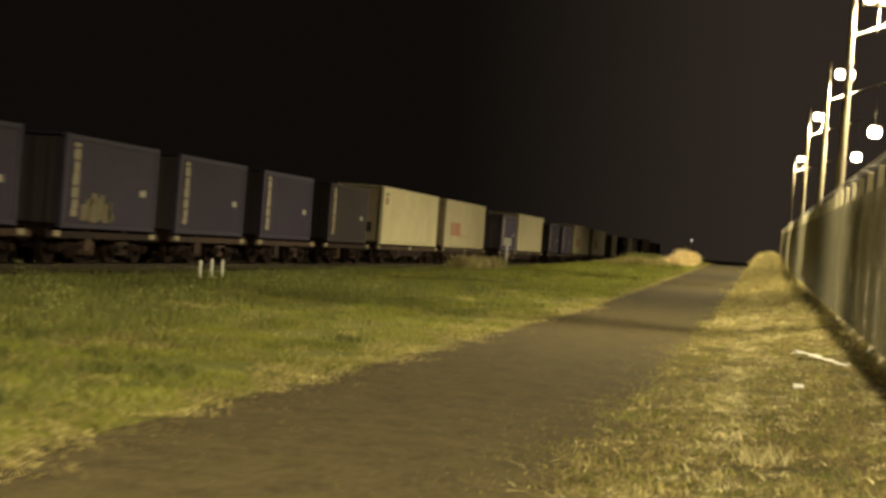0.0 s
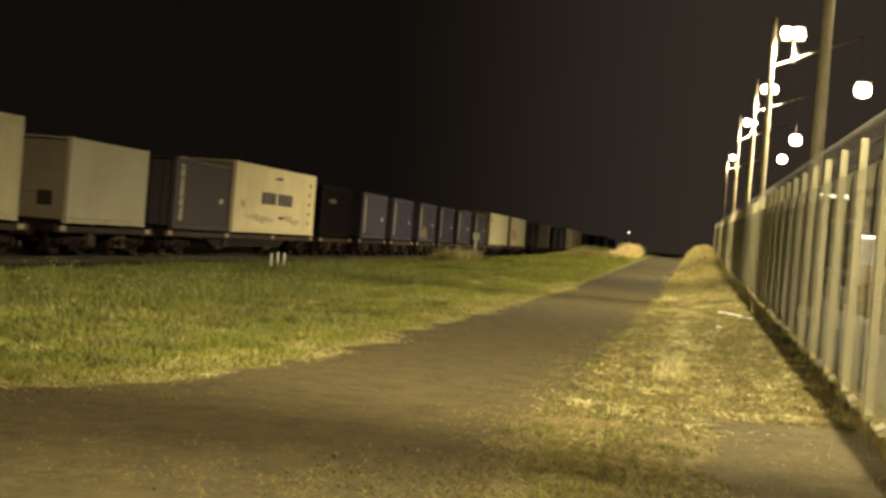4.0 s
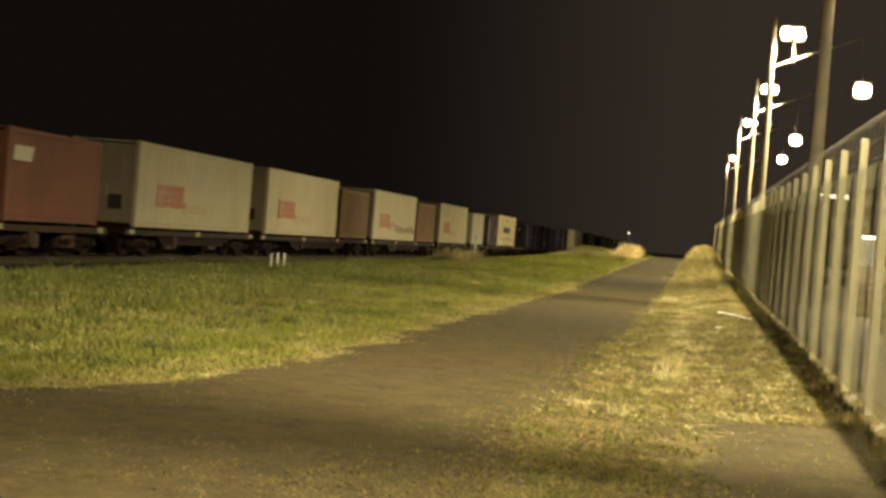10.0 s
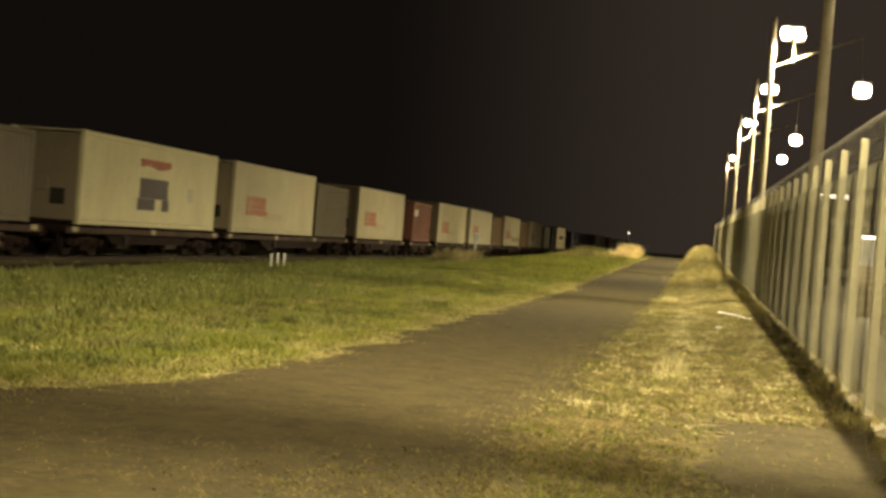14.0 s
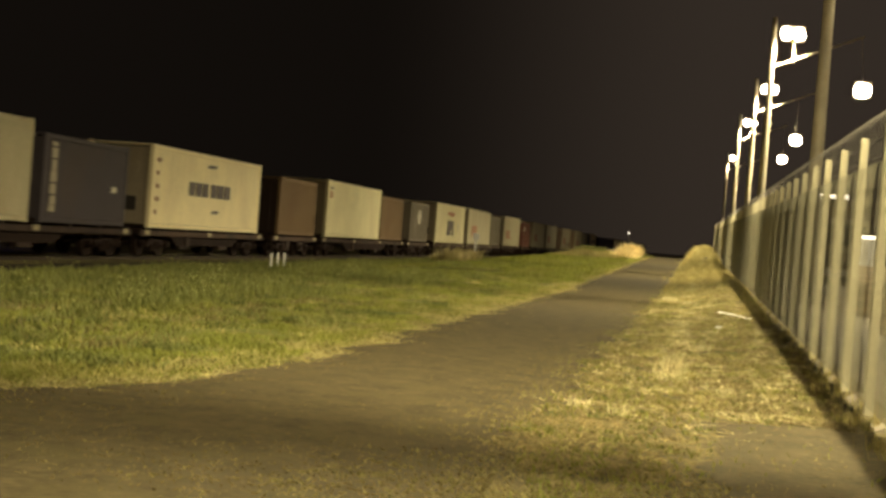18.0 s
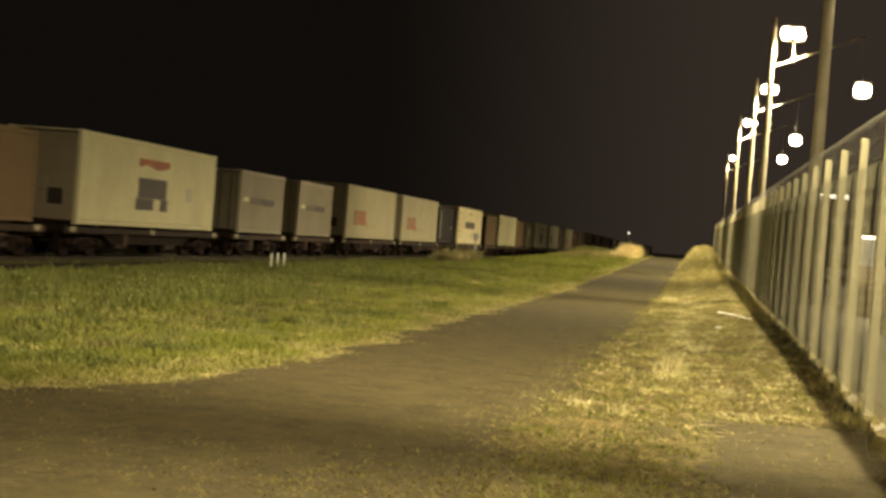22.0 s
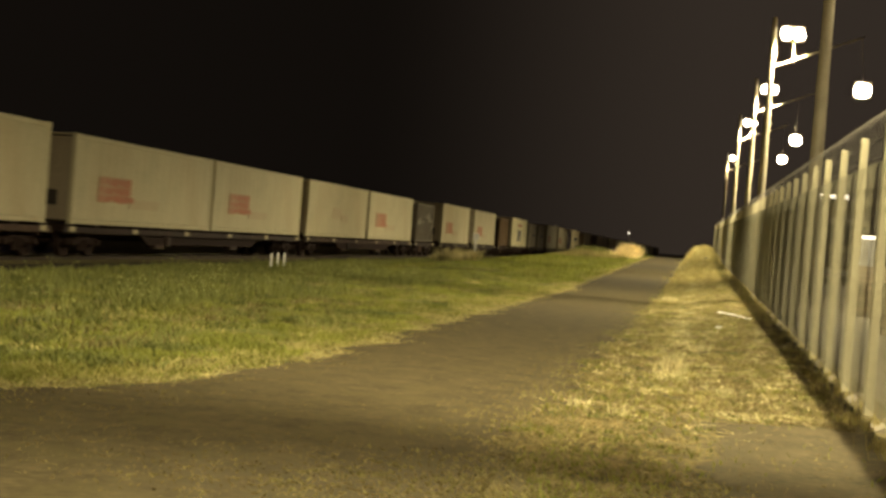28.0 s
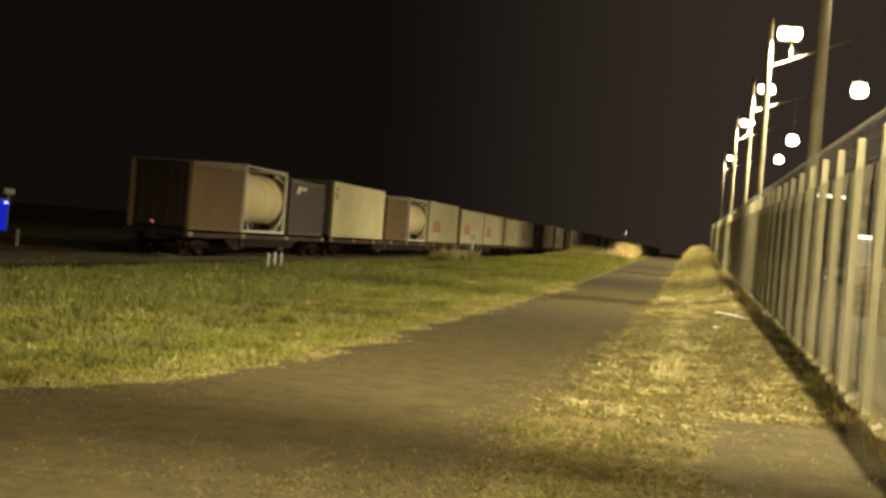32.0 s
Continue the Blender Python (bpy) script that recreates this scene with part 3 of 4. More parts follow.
# dry grass heap beside the crest of the road
x, y = clustered(420, 34, 0.2, -9.4, -4.75, 110, 121)
keep = (x < -4.6) & (rng.uniform(0, 1, len(x)) < ((x + 6.9) / 1.6))
blades("tall_grass", x[keep], y[keep], 0.5, 1.0, 0.026, BLEACHED, "pale dry grass on a bank at the road crest", "dry grass", flat=0.25, lumps=0.5)
x, y = clustered(150, 26, 0.25, -9.8, -6.4, 107, 119)
blades("bank_grass", x, y, 0.36, 1.1, 0.024, DRY, "ragged yellow grass rising to the bank", "dry grass", flat=0.2, lumps=0.5)
x, y = clustered(60, 30, 0.25, -10.2, -8.2, 122, 127)
blades("rough_grass", x, y, 0.55, 0.8, 0.022, WEED, "rough dull green grass hump near the crest", "rough grass")
x, y = clustered(120, 24, 0.2, -0.8, 1.2, 98, 122)
blades("rough_verge_grass", x, y, 0.34, 1.0, 0.022, DRY, "shaggy dry grass topping the verge", "dry grass")
x, y = clustered(260, 22, 0.2, -1.0, 1.3, 60, 122)
blades("tall_grass", x, y, 0.14, 1.3, 0.018, DRY, "pale dry grass on the verge at the crest", "dry grass")
x, y = clustered(200, 24, 0.3, -10.4, -5.8, 104, 120)
blades("dry_tufts", x, y, 0.25, 1.2, 0.026, DRY, "yellowed grass running up the bank", "grass tufts", flat=0.2)
# tufts that break up the turf
x, y = clustered(120, 120, 0.17, -14.6, -5.2, 13, 46, 1.25)
keep = x < np.array([left_edge(b) for b in y]) - 0.2
blades("dark_weeds", x[keep], y[keep], 0.14, 0.9, 0.011, DOCK, "broad dark weeds in low clumps", "weeds", flat=0.25)
x, y = clustered(420, 60, 0.16, -15.5, -5.2, 13, 58, 1.4)
keep = x < np.array([left_edge(b) for b in y]) - 0.2
blades("grass_tufts", x[keep], y[keep], 0.12, 1.2, 0.009, WEED, "dull green tufts standing out of the turf", "grass tufts", flat=0.15)
x, y = clustered(600, 34, 0.2, -14.5, -4.8, 10, 62, 1.3)
keep = x < np.array([left_edge(b) for b in y])
blades("dry_tufts", x[keep], y[keep], 0.11, 1.2, 0.009, DRY, "yellowed dry tufts in the turf", "grass tufts", flat=0.3)
x, y = clustered(300, 30, 0.14, -15.5, -6, 13, 45, 1.3)
keep = x < np.array([left_edge(b) for b in y]) - 0.4
blades("dead_tufts", x[keep], y[keep], 0.14, 1.0, 0.01, DEAD, "brown dead tufts in the turf", "grass tufts", flat=0.2)

# rank growth along the foot of the fence
x, y = clusters(170, 13, 0.05, 1.5, 1.9, 12, 60, 1.3)
keep = (x > 1.4) & (x < 1.95)
blades("fence_weeds", x[keep], y[keep], 0.15, 0.7, 0.006, DRY, "dry grass standing along the fence foot", "dry grass", flat=0.1)

# ---- fence ----


def fence_x(y):
    return 1.89 - 0.0026 * y


BAY = 2.36
post_me = mesh_of("post", boxed(-0.048, -0.052, 0, 0.048, 0.052, 3.06, bevel=0.012), CONCRETE)
bm = bmesh.new()
vs = [bm.verts.new((x, y, z)) for y in (-0.27, 0.27) for x, z in ((-0.1, 0), (0.12, 0), (0.12, 0.1), (0.06, 0.12), (-0.09, 0.04))]
for q in ((0, 1, 2, 3, 4), (9, 8, 7, 6, 5), (0, 5, 6, 1), (1, 6, 7, 2), (2, 7, 8, 3), (3, 8, 9, 4), (4, 9, 5, 0)):
    bm.faces.new([vs[k] for k in q])
plinth_me = mesh_of("footing", bm, PLINTH)
bm = bmesh.new()
for i in range(9):
    yy = -BAY / 2 + (i + 0.5) * BAY / 9
    rod(bm, (0.02, yy, 0.1), (0.02, yy, 3.02), 0.003, n=4)
    a = None
    for k in range(5):
        w = k * math.pi / 4
        b = (0.02 - 0.1 + 0.1 * math.cos(w), yy, 3.02 + 0.12 * math.sin(w))
        if a:
            rod(bm, a, b, 0.003, n=4)
        a = b
for zz in (2.75, 2.95):
    rod(bm, (0.02, -BAY / 2, zz), (0.02, BAY / 2, zz), 0.003, n=4)
wire_me = mesh_of("wire_panel", bm, WIRE)
# close-meshed panel: upright wires 76 mm apart, level wires 36 mm apart
verts, faces = [], []


def wire(x, a, b, r):
    """A square wire from a to b, both (y, z), with no end faces."""
    k, up = len(verts), abs(b[1] - a[1]) > abs(b[0] - a[0])
    for p in (a, b):
        for u, v in ((-r, -r), (r, -r), (r, r), (-r, r)):
            verts.append((x + u, p[0] + v, p[1]) if up else (x + u, p[0], p[1] + v))
    for q in range(4):
        faces.append((k + q, k + (q + 1) % 4, k + 4 + (q + 1) % 4, k + 4 + q))


for i in range(31):
    yy = -BAY / 2 + (i + 0.5) * BAY / 31
    wire(-0.0745, (yy, 0.14), (yy, 2.64), 0.002)
for i in range(70):
    wire(-0.0785, (-BAY / 2, 0.15 + i * 0.036), (BAY / 2, 0.15 + i * 0.036), 0.0016)
mesh_me = bpy.data.meshes.new("mesh_panel")
mesh_me.from_pydata(verts, [], faces)
mesh_me.materials.append(MESH)
for s in range(-1, 4):
    fence = thing("fence", "tall wire mesh security fence on pale concrete posts", "fence", "fence runs", at=(0, 0, 0))
    for i in range(16):
        y = 3.6 + BAY * (s * 16 + i)
        x = fence_x(y)
        z = fence_foot(y) - 0.04
        part("post", post_me, None, fence, at=(x, y, z))
        tilt = math.atan2(fence_foot(y + BAY) - fence_foot(y), BAY)
        for nm, me, lift in (("footing", plinth_me, 0.0), ("wire_panel", wire_me, 0.02), ("mesh_panel", mesh_me, 0.02)):
            ob = part(nm, me, None, fence, at=(fence_x(y + BAY / 2), y + BAY / 2, fence_foot(y + BAY / 2) - 0.04 + lift))
            ob.rotation_euler = (tilt, 0, 0)

# ---- light masts behind the fence ----


def lamp_head(m, x, y, z, wide, tall, kind, label):
    """A floodlight facing the road: tapered housing, rim, glass and visor."""
    bm = bmesh.new()
    rings = []
    for yy, k in ((0.0, 1.0), (0.12, 0.96), (0.3, 0.5)):
        rings.append([bm.verts.new((x + sx * wide * k, y + yy, z + sz * tall * k)) for sx, sz in ((-1, -1), (1, -1), (1, 1), (-1, 1))])
    for p, q in zip(rings, rings[1:]):
        for i in range(4):
            bm.faces.new((p[i], p[(i + 1) % 4], q[(i + 1) % 4], q[i]))
    bm.faces.new(rings[0])
    bm.faces.new(rings[-1])
    bmesh.ops.bevel(bm, geom=bm.edges[:], offset=0.05, segments=2, affect="EDGES")
    head = part(kind, bm, MAST, m)
    glass, rings = bmesh.new(), []
    for yy in (-0.03, -0.005):
        ring = []
        for k in range(20):
            c, q = math.cos(k * math.tau / 20), math.sin(k * math.tau / 20)
            ring.append(glass.verts.new((x + math.copysign(abs(c) ** 0.85, c) * wide * 0.94, y + yy, z + math.copysign(abs(q) ** 0.85, q) * tall * 0.94)))
        rings.append(ring)
    for k in range(20):
        glass.faces.new((rings[0][k], rings[0][(k + 1) % 20], rings[1][(k + 1) % 20], rings[1][k]))
    glass.faces.new(rings[0])
    glass.faces.new(rings[1])
    part("lamp_glass", glass, LAMP_GLOW, head, label)
    part("visor", boxed(x - wide, y - 0.16, z + tall + 0.005, x + wide, y + 0.05, z + tall + 0.025), MAST, head)
    part("yoke", rod(bmesh.new(), (x, y + 0.36, z - tall), (x, y + 0.24, z), 0.03), MAST, head)
    return head


def light_mast(y, x, arm, reach, lx, lz):
    foot = fence_foot(y)
    m = thing("light_mast", "tall galvanised floodlight mast with a long cross arm", "light mast", "floodlight masts", at=(x, y, foot))
    h = arm - foot
    joint = 5.5 if y < 20 else 2.2 if y < 60 else 1.2
    part("mast", rod(bmesh.new(), (0, 0, -0.1), (0, 0, h - joint), 0.21, 0.15, 14), MAST, m)
    part("upper_mast", rod(bmesh.new(), (0, 0, h - joint), (0, 0, h + 2.3), *((0.088, 0.08) if y < 20 else (0.08, 0.06) if y < 60 else (0.15, 0.12)), 12), MAST, m)
    part("mast_collar", rod(bmesh.new(), (0, 0, h - joint - 0.1), (0, 0, h - joint + 0.1), 0.17, 0.16, 14), MAST, m)
    part("base_flange", rod(bmesh.new(), (0, 0, -0.02), (0, 0, 0.08), 0.34, n=12), MAST, m)
    for k in range(6):
        w = k * math.tau / 6
        part("anchor_bolt", rod(bmesh.new(), (0.28 * math.cos(w), 0.28 * math.sin(w), 0.08), (0.28 * math.cos(w), 0.28 * math.sin(w), 0.16), 0.025, n=6), STEEL, m)
    part("hatch", boxed(-0.09, -0.205, 0.7, 0.09, -0.185, 1.25, bevel=0.008), MAST, m)
    part("cross_arm", rod(bmesh.new(), (-0.1, 0, h - 0.24), (4.4, 0, h + 1.56), 0.06, 0.045), MAST, m)
    part("bracket", rod(bmesh.new(), (reach + 0.12, 0.05, h + 0.05), (reach + 0.12, 0.36, h + 1.2), 0.016), MAST, m)
    part("lamp_bar", rod(bmesh.new(), (reach - 0.6, 0.36, h + 1.2), (reach + 0.6, 0.36, h + 1.2), 0.04), MAST, m)
    # second head added and glass enlarged to fill the width of the bloom
    for sx in (-0.3, 0.3):
        lamp_head(m, reach + sx, 0.0, h + 1.52, 0.298, 0.32, "floodlight", "glaring floodlight glass")
    if lx:
        a, b = lx - x, lz - foot
        part("drop_rod", rod(bmesh.new(), (min(4.3, a), 0.1, h - 0.2 + 0.4 * min(4.3, a)), (a, 0.1, b + 0.35), 0.012), MAST, m)
        # low lamp's glass enlarged for its bloom too
        lamp_head(m, a, 0.0, b, 0.42, 0.38, "low_lamp", "glaring lamp glass")


for row in MASTS:
    light_mast(*row)

# ---- small things by the track and the road ----
for i in range(3):
    z = land(-14, 46.1 + i * 0.76)
    p = thing("peg", "short white-painted marker peg in the grass", "marker peg", "white pegs", at=(-14, 46.1 + i * 0.76, z - 0.1))
    part("shaft", boxed(-0.035, -0.04, 0, 0.035, 0.04, 0.62, bevel=0.012), WHITE_POST, p)
    part("tip", boxed(-0.028, -0.033, 0.62, 0.028, 0.033, 0.65, bevel=0.01), WHITE_POST, p)
p = thing("marker_post", "thin white marker post with a small plate", "marker post", at=(-14.5, 93.4, land(-14.5, 93.4) - 0.1))
part("post", boxed(-0.06, -0.05, 0, 0.06, 0.05, 1.5, bevel=0.01), WHITE_POST, p)
part("plate", boxed(-0.2, -0.03, 1.5, 0.2, 0.02, 1.95, bevel=0.01), WHITE_POST, p)

# a torn strip: a crumpled head and a thin twisted tail
bm = bmesh.new()
left, right = [], []
for k in range(15):
    u = k / 14
    wide = 0.11 * (1 - u) ** 1.5 + 0.022 + 0.02 * math.sin(5 * k) ** 2
    cx, cy = -0.25 + 0.55 * u + 0.03 * math.sin(k * 1.9), 0.9 - 1.8 * u
    lift = 0.07 * (1 - u) * abs(math.sin(k * 1.3)) + 0.01
    left.append(bm.verts.new((cx - wide, cy, lift)))
    right.append(bm.verts.new((cx + wide, cy + 0.04 * math.sin(k * 2.2), 0.02 + 0.03 * math.sin(k * 2.6) ** 2)))
for k in range(14):
    bm.faces.new((left[k], right[k], right[k + 1], left[k + 1]))
bmesh.ops.solidify(bm, geom=bm.faces[:], thickness=0.008)
p = thing("litter", "crumpled strip of white plastic on the verge", "litter", at=(0.88, 32.4, land(0.88, 32.4) + 0.05))
part("strip", bm, PAPER, p)
p = thing("litter", "scrap of white paper among the straw", "litter", at=(0.5, 28.6, land(0.5, 28.6)))
part("scrap", boxed(-0.06, -0.12, 0, 0.06, 0.12, 0.05, bevel=0.01), PAPER, p)

p = thing("far_lamp_post", "distant street lamp beyond the road crest", "street lamp", at=(-29.2, 600, land(-29.2, 600)))
part("pole", rod(bmesh.new(), (0, 0, 0), (0, 0, 10), 0.15, 0.1), MAST, p)
part("head", boxed(-0.25, -0.6, 8.55 - land(-29.2, 600), 0.25, -0.1, 8.85 - land(-29.2, 600), bevel=0.05), SMALL_GLOW, p)

# the lit yard beyond the fence
p = thing("utility_cabinet", "white upright cabinet with a lamp on top", "cabinet", at=(6.0, 54.2, fence_foot(54.2) + 0.012))
part("body", boxed(-0.24, -0.3, 0.12, 0.24, 0.3, 2.1, bevel=0.02), WHITE_POST, p)
part("plinth", boxed(-0.27, -0.33, 0, 0.27, 0.33, 0.12), PLINTH, p)
part("door", boxed(-0.2, -0.32, 0.2, 0.2, -0.3, 2.0, bevel=0.005), WHITE_POST, p)
part("lamp", boxed(-0.22, -0.36, 2.1, 0.22, 0.0, 2.2, bevel=0.02), SMALL_GLOW, p, "small glowing lamp")


def parked_truck(x, y):
    z = fence_foot(y) + 0.012
    t = thing("parked_truck", "dark parked truck with pale front panels and roof lamps", "truck", at=(x, y, z))
    part("cab", boxed(-1.2, 0.0, 0.6, 1.2, 1.9, 3.0, bevel=0.12), DGREY, t)
    part("windscreen", boxed(-1.02, -0.03, 1.85, 1.02, 0.0, 2.75, bevel=0.01), GLASS, t)
    part("bumper", boxed(-1.2, -0.12, 0.4, 1.2, 0.05, 0.75, bevel=0.04), WHITE_POST, t)
    part("grille", boxed(-0.6, -0.04, 0.85, 0.6, 0.0, 1.5, bevel=0.01), BLACK, t)
    part("body", boxed(-1.22, 2.1, 1.0, 1.22, 8.5, 4.03, bevel=0.04), GREY, t)
    part("chassis", boxed(-0.5, 0.3, 0.6, 0.5, 8.4, 1.0), STEEL, t)
    for sx in (-0.95, 0.95):
        part("headlamp", boxed(sx - 0.2, -0.06, 0.95, sx + 0.2, 0.0, 1.3, bevel=0.02), WHITE_POST, t, "pale unlit headlamp")
        for yy in (0.9, 5.8, 7.2):
            part("wheel", rod(bmesh.new(), (sx - 0.16, yy, 0.5), (sx + 0.16, yy, 0.5), 0.5, n=18), BLACK, t)
    for sx in (-1.0, -0.4, 0.2):
        part("roof_lamp", boxed(sx - 0.15, 2.02, 4.03, sx + 0.15, 2.2, 4.17, bevel=0.02), SMALL_GLOW, t, "small glowing roof lamp")


parked_truck(6.3, 67.0)

for k, (px, py, n) in enumerate(((4.3, 30.5, 7), (4.6, 38.0, 5), (5.2, 46.0, 8))):
    p = thing("pallet_stack", "stack of weathered timber pallets in the yard", "pallets", "pallet stacks", at=(px, py, fence_foot(py) + 0.012))
    for i in range(n):
        q = part("pallet", boxed(-0.55, -0.6, i * 0.15 + 0.1, 0.55, 0.6, i * 0.15 + 0.135), PALLET, p, at=(rng.uniform(-0.03, 0.03), rng.uniform(-0.03, 0.03), 0))
        for by in (-0.54, 0.0, 0.54):
            part("stringer", boxed(-0.54, by - 0.05, i * 0.15, 0.54, by + 0.05, i * 0.15 + 0.1), PALLET, q)

# blue-lit cabinet on posts past the track
p = thing("blue_sign", "blue-lit box sign on two posts past the railway", "lit sign", at=(-24.5, 47.6, land(-24.5, 47.6) - 0.1))
part("panel", boxed(-0.3, -0.35, 0.65, 0.0, 0.6, 1.75, bevel=0.03), BLUE_GLOW, p, "glowing blue panel")
part("panel_frame", boxed(-0.33, -0.39, 1.75, 0.01, 0.64, 1.79, bevel=0.01), MAST, p)
part("led", boxed(0.005, 0.25, 1.62, 0.03, 0.5, 1.7, bevel=0.01), BLUE_LED, p)
part("post", boxed(-0.12, -0.06, 0, -0.02, 0.06, 0.65), MAST, p)
part("post", boxed(-0.12, 1.55, 0, -0.02, 1.66, 0.72, bevel=0.01), MAST, p)
part("top_plate", boxed(-0.1, 0.35, 1.97, 0.0, 1.05, 2.17, bevel=0.02), WHITE_POST, p)
part("bracket", boxed(-0.08, 0.62, 0.7, -0.03, 0.7, 1.98), MAST, p)

# ---- the train ----
DECK = EYE_Z - 0.5432


def corrugated(bm, length, height, depth, pitch, x, sign, z0):
    """A side wall with upright ribs, seen from outside at x."""
    n = max(4, int(round(length / pitch)))
    prof = []
    for i in range(n):
        a = i * length / n
        w = length / n
        prof += [(a, 0), (a + w * 0.3, 0), (a + w * 0.42, depth), (a + w * 0.82, depth), (a + w * 0.94, 0)]
    prof.append((length, 0))
    lo = [bm.verts.new((x - sign * d, a, z0)) for a, d in prof]
    hi = [bm.verts.new((x - sign * d, a, z0 + height)) for a, d in prof]
    for i in range(len(prof) - 1):
        bm.faces.new((lo[i], lo[i + 1], hi[i + 1], hi[i]))
    return bm


W = 1.219


def container(kind, mat, label, length, height, logo="", end=None):
    """A freight container; its origin is the middle of its rear bottom edge."""
    c = thing("container", label, "freight container", "containers on the train")
    ribs = kind == "box"
    for sx in (1, -1):
        bm = corrugated(bmesh.new(), length - 0.32, height - 0.3, 0.036 if ribs else 0.006, 0.28 if ribs else 0.6, sx * (W - 0.02), sx, 0.17)
        bmesh.ops.translate(bm, verts=bm.verts, vec=(0, 0.16, 0))
        part("side_wall", bm, mat, c)
    part("roof", boxed(-W + 0.06, 0.1, height - 0.06, W - 0.06, length - 0.1, height - 0.015), mat, c)
    part("floor", boxed(-W + 0.06, 0.1, 0.03, W - 0.06, length - 0.1, 0.16), STEEL, c)
    post = mesh_of("corner_post", boxed(-0.08, 0, 0.118, 0.08, 0.16, height - 0.118, bevel=0.015), mat)
    rail = mesh_of("side_rail", boxed(-0.035, 0.17, 0, 0.035, length - 0.17, 0.14, bevel=0.01), mat)
    casting = mesh_of("corner_casting", boxed(-0.082, -0.004, 0, 0.082, 0.182, 0.118, bevel=0.012), mat)
    for sx in (-1, 1):
        for yy in (0, length - 0.16):
            part("corner_post", post, None, c, at=(sx * (W - 0.08), yy, 0))
        for yy in (0, length - 0.178):
            for zz in (0, height - 0.118):
                part("corner_casting", casting, None, c, at=(sx * (W - 0.078), yy, zz))
        for zz in (0.02, height - 0.155):
            part("side_rail", rail, None, c, at=(sx * (W - 0.035), 0, zz))
    part("front_wall", boxed(-W + 0.16, length - 0.09, 0.1, W - 0.16, length - 0.05, height - 0.1), mat, c)
    if kind == "reefer":
        part("machinery", boxed(-W + 0.17, 0.05, 0.12, W - 0.17, 0.12, height - 0.12), end or ENDGREY, c, "grey cooling machinery end")
        part("fan_opening", boxed(0.2, 0.015, height * 0.2, 0.68, 0.055, height * 0.37, bevel=0.012), BLACK, c, "dark fan opening")
        part("fan_guard", rod(bmesh.new(), (-0.55, 0.055, height * 0.7), (-0.55, 0.03, height * 0.7), 0.27, n=16), ENDGREY, c)
        part("fan_guard", rod(bmesh.new(), (0.45, 0.055, height * 0.7), (0.45, 0.03, height * 0.7), 0.27, n=16), ENDGREY, c)
        part("grille", boxed(-0.95, 0.02, 0.25, -0.42, 0.055, 0.9, bevel=0.01), GREY, c)
        part("control_box", boxed(-0.25, 0.0, height * 0.34, 0.14, 0.055, height * 0.34 + 0.4, bevel=0.015), ENDGREY, c)
        for zz in (0.22, height - 0.42):
            part("end_beam", boxed(-W + 0.17, 0.025, zz, W - 0.17, 0.055, zz + 0.07), ENDGREY, c)
    else:
        for sx in (-1, 1):
            x0, x1 = sorted((sx * 0.012, sx * (W - 0.17)))
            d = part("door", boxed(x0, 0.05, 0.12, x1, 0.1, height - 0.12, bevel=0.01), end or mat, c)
            for q in (0.3, 0.75):
                part("lock_rod", rod(bmesh.new(), (sx * q, 0.03, 0.12), (sx * q, 0.03, height - 0.12), 0.02, n=6), ROD, d)
    f = W + 0.006

    def mark(y0, z0, y1, z1, m, name="marking", skew=0.0):
        bm = bmesh.new()
        vs = [bm.verts.new((x, y, z)) for x in (f - 0.025, f) for y, z in ((y0, z0), (y1, z0), (y1 + skew, z1), (y0 + skew, z1))]
        for q in ((0, 1, 2, 3), (7, 6, 5, 4), (0, 4, 5, 1), (1, 5, 6, 2), (2, 6, 7, 3), (3, 7, 4, 0)):
            bm.faces.new([vs[i] for i in q])
        return part(name, bm, m, c)

    if logo in ("red", "redgraf"):
        mark(1.75, 0.78, 4.35, 1.55, LOGO_FADED, "faded_panel", 0.06)
        mark(4.3, 0.6, 6.8, 0.9, LOGO_GHOST, "faded_panel", 0.2)
        f += 0.004
        for i, (a, b) in enumerate(((1.8, 4.4), (1.8, 4.35), (1.8, 4.85))):
            z = 1.5 - i * 0.27
            n = 7
            for q in range(n):
                w = (b - 0.15 - a) / n
                up, low = 0.02 * math.sin(q * 2.3 + i), 0.025 * math.sin(q * 1.7 + 2 * i)
                if (q + i) % 5 != 4:
                    mark(a + q * w, z - 0.2 + low, a + q * w + w * (0.8 + 0.2 * math.sin(q)), z + up, LOGO_RED, skew=0.04)
                else:
                    mark(a + q * w, z - 0.12, a + q * w + w * 0.6, z - 0.02, LOGO_RED, skew=0.1)
        if logo == "redgraf":
            for a, b, z0, z1 in ((4.7, 6.2, 0.85, 1.1), (6.0, 7.3, 0.5, 0.95), (7.2, 8.5, 0.42, 0.85), (8.6, 10.3, 0.46, 0.9), (10.1, 11.9, 0.42, 0.95)):
                w = (b - a) / 5
                for q in range(5):
                    low, up = 0.09 * math.sin(q * 2.1 + a), 0.1 * math.sin(q * 1.4 + b)
                    mark(a + q * w, z0 + 0.08 + low, a + q * w + w * (0.95 + 0.3 * math.sin(q + a)), z1 - 0.08 + up, GRAFDARK, "graffiti", 0.12 * math.sin(q * 2.7 + a))
    if logo == "faded":
        mark(4.6, 0.95, 6.4, 1.5, LOGO_GHOST, "faded_panel", 0.15)
        mark(6.5, 0.8, 8.0, 1.2, LOGO_GHOST, "faded_panel", 0.1)
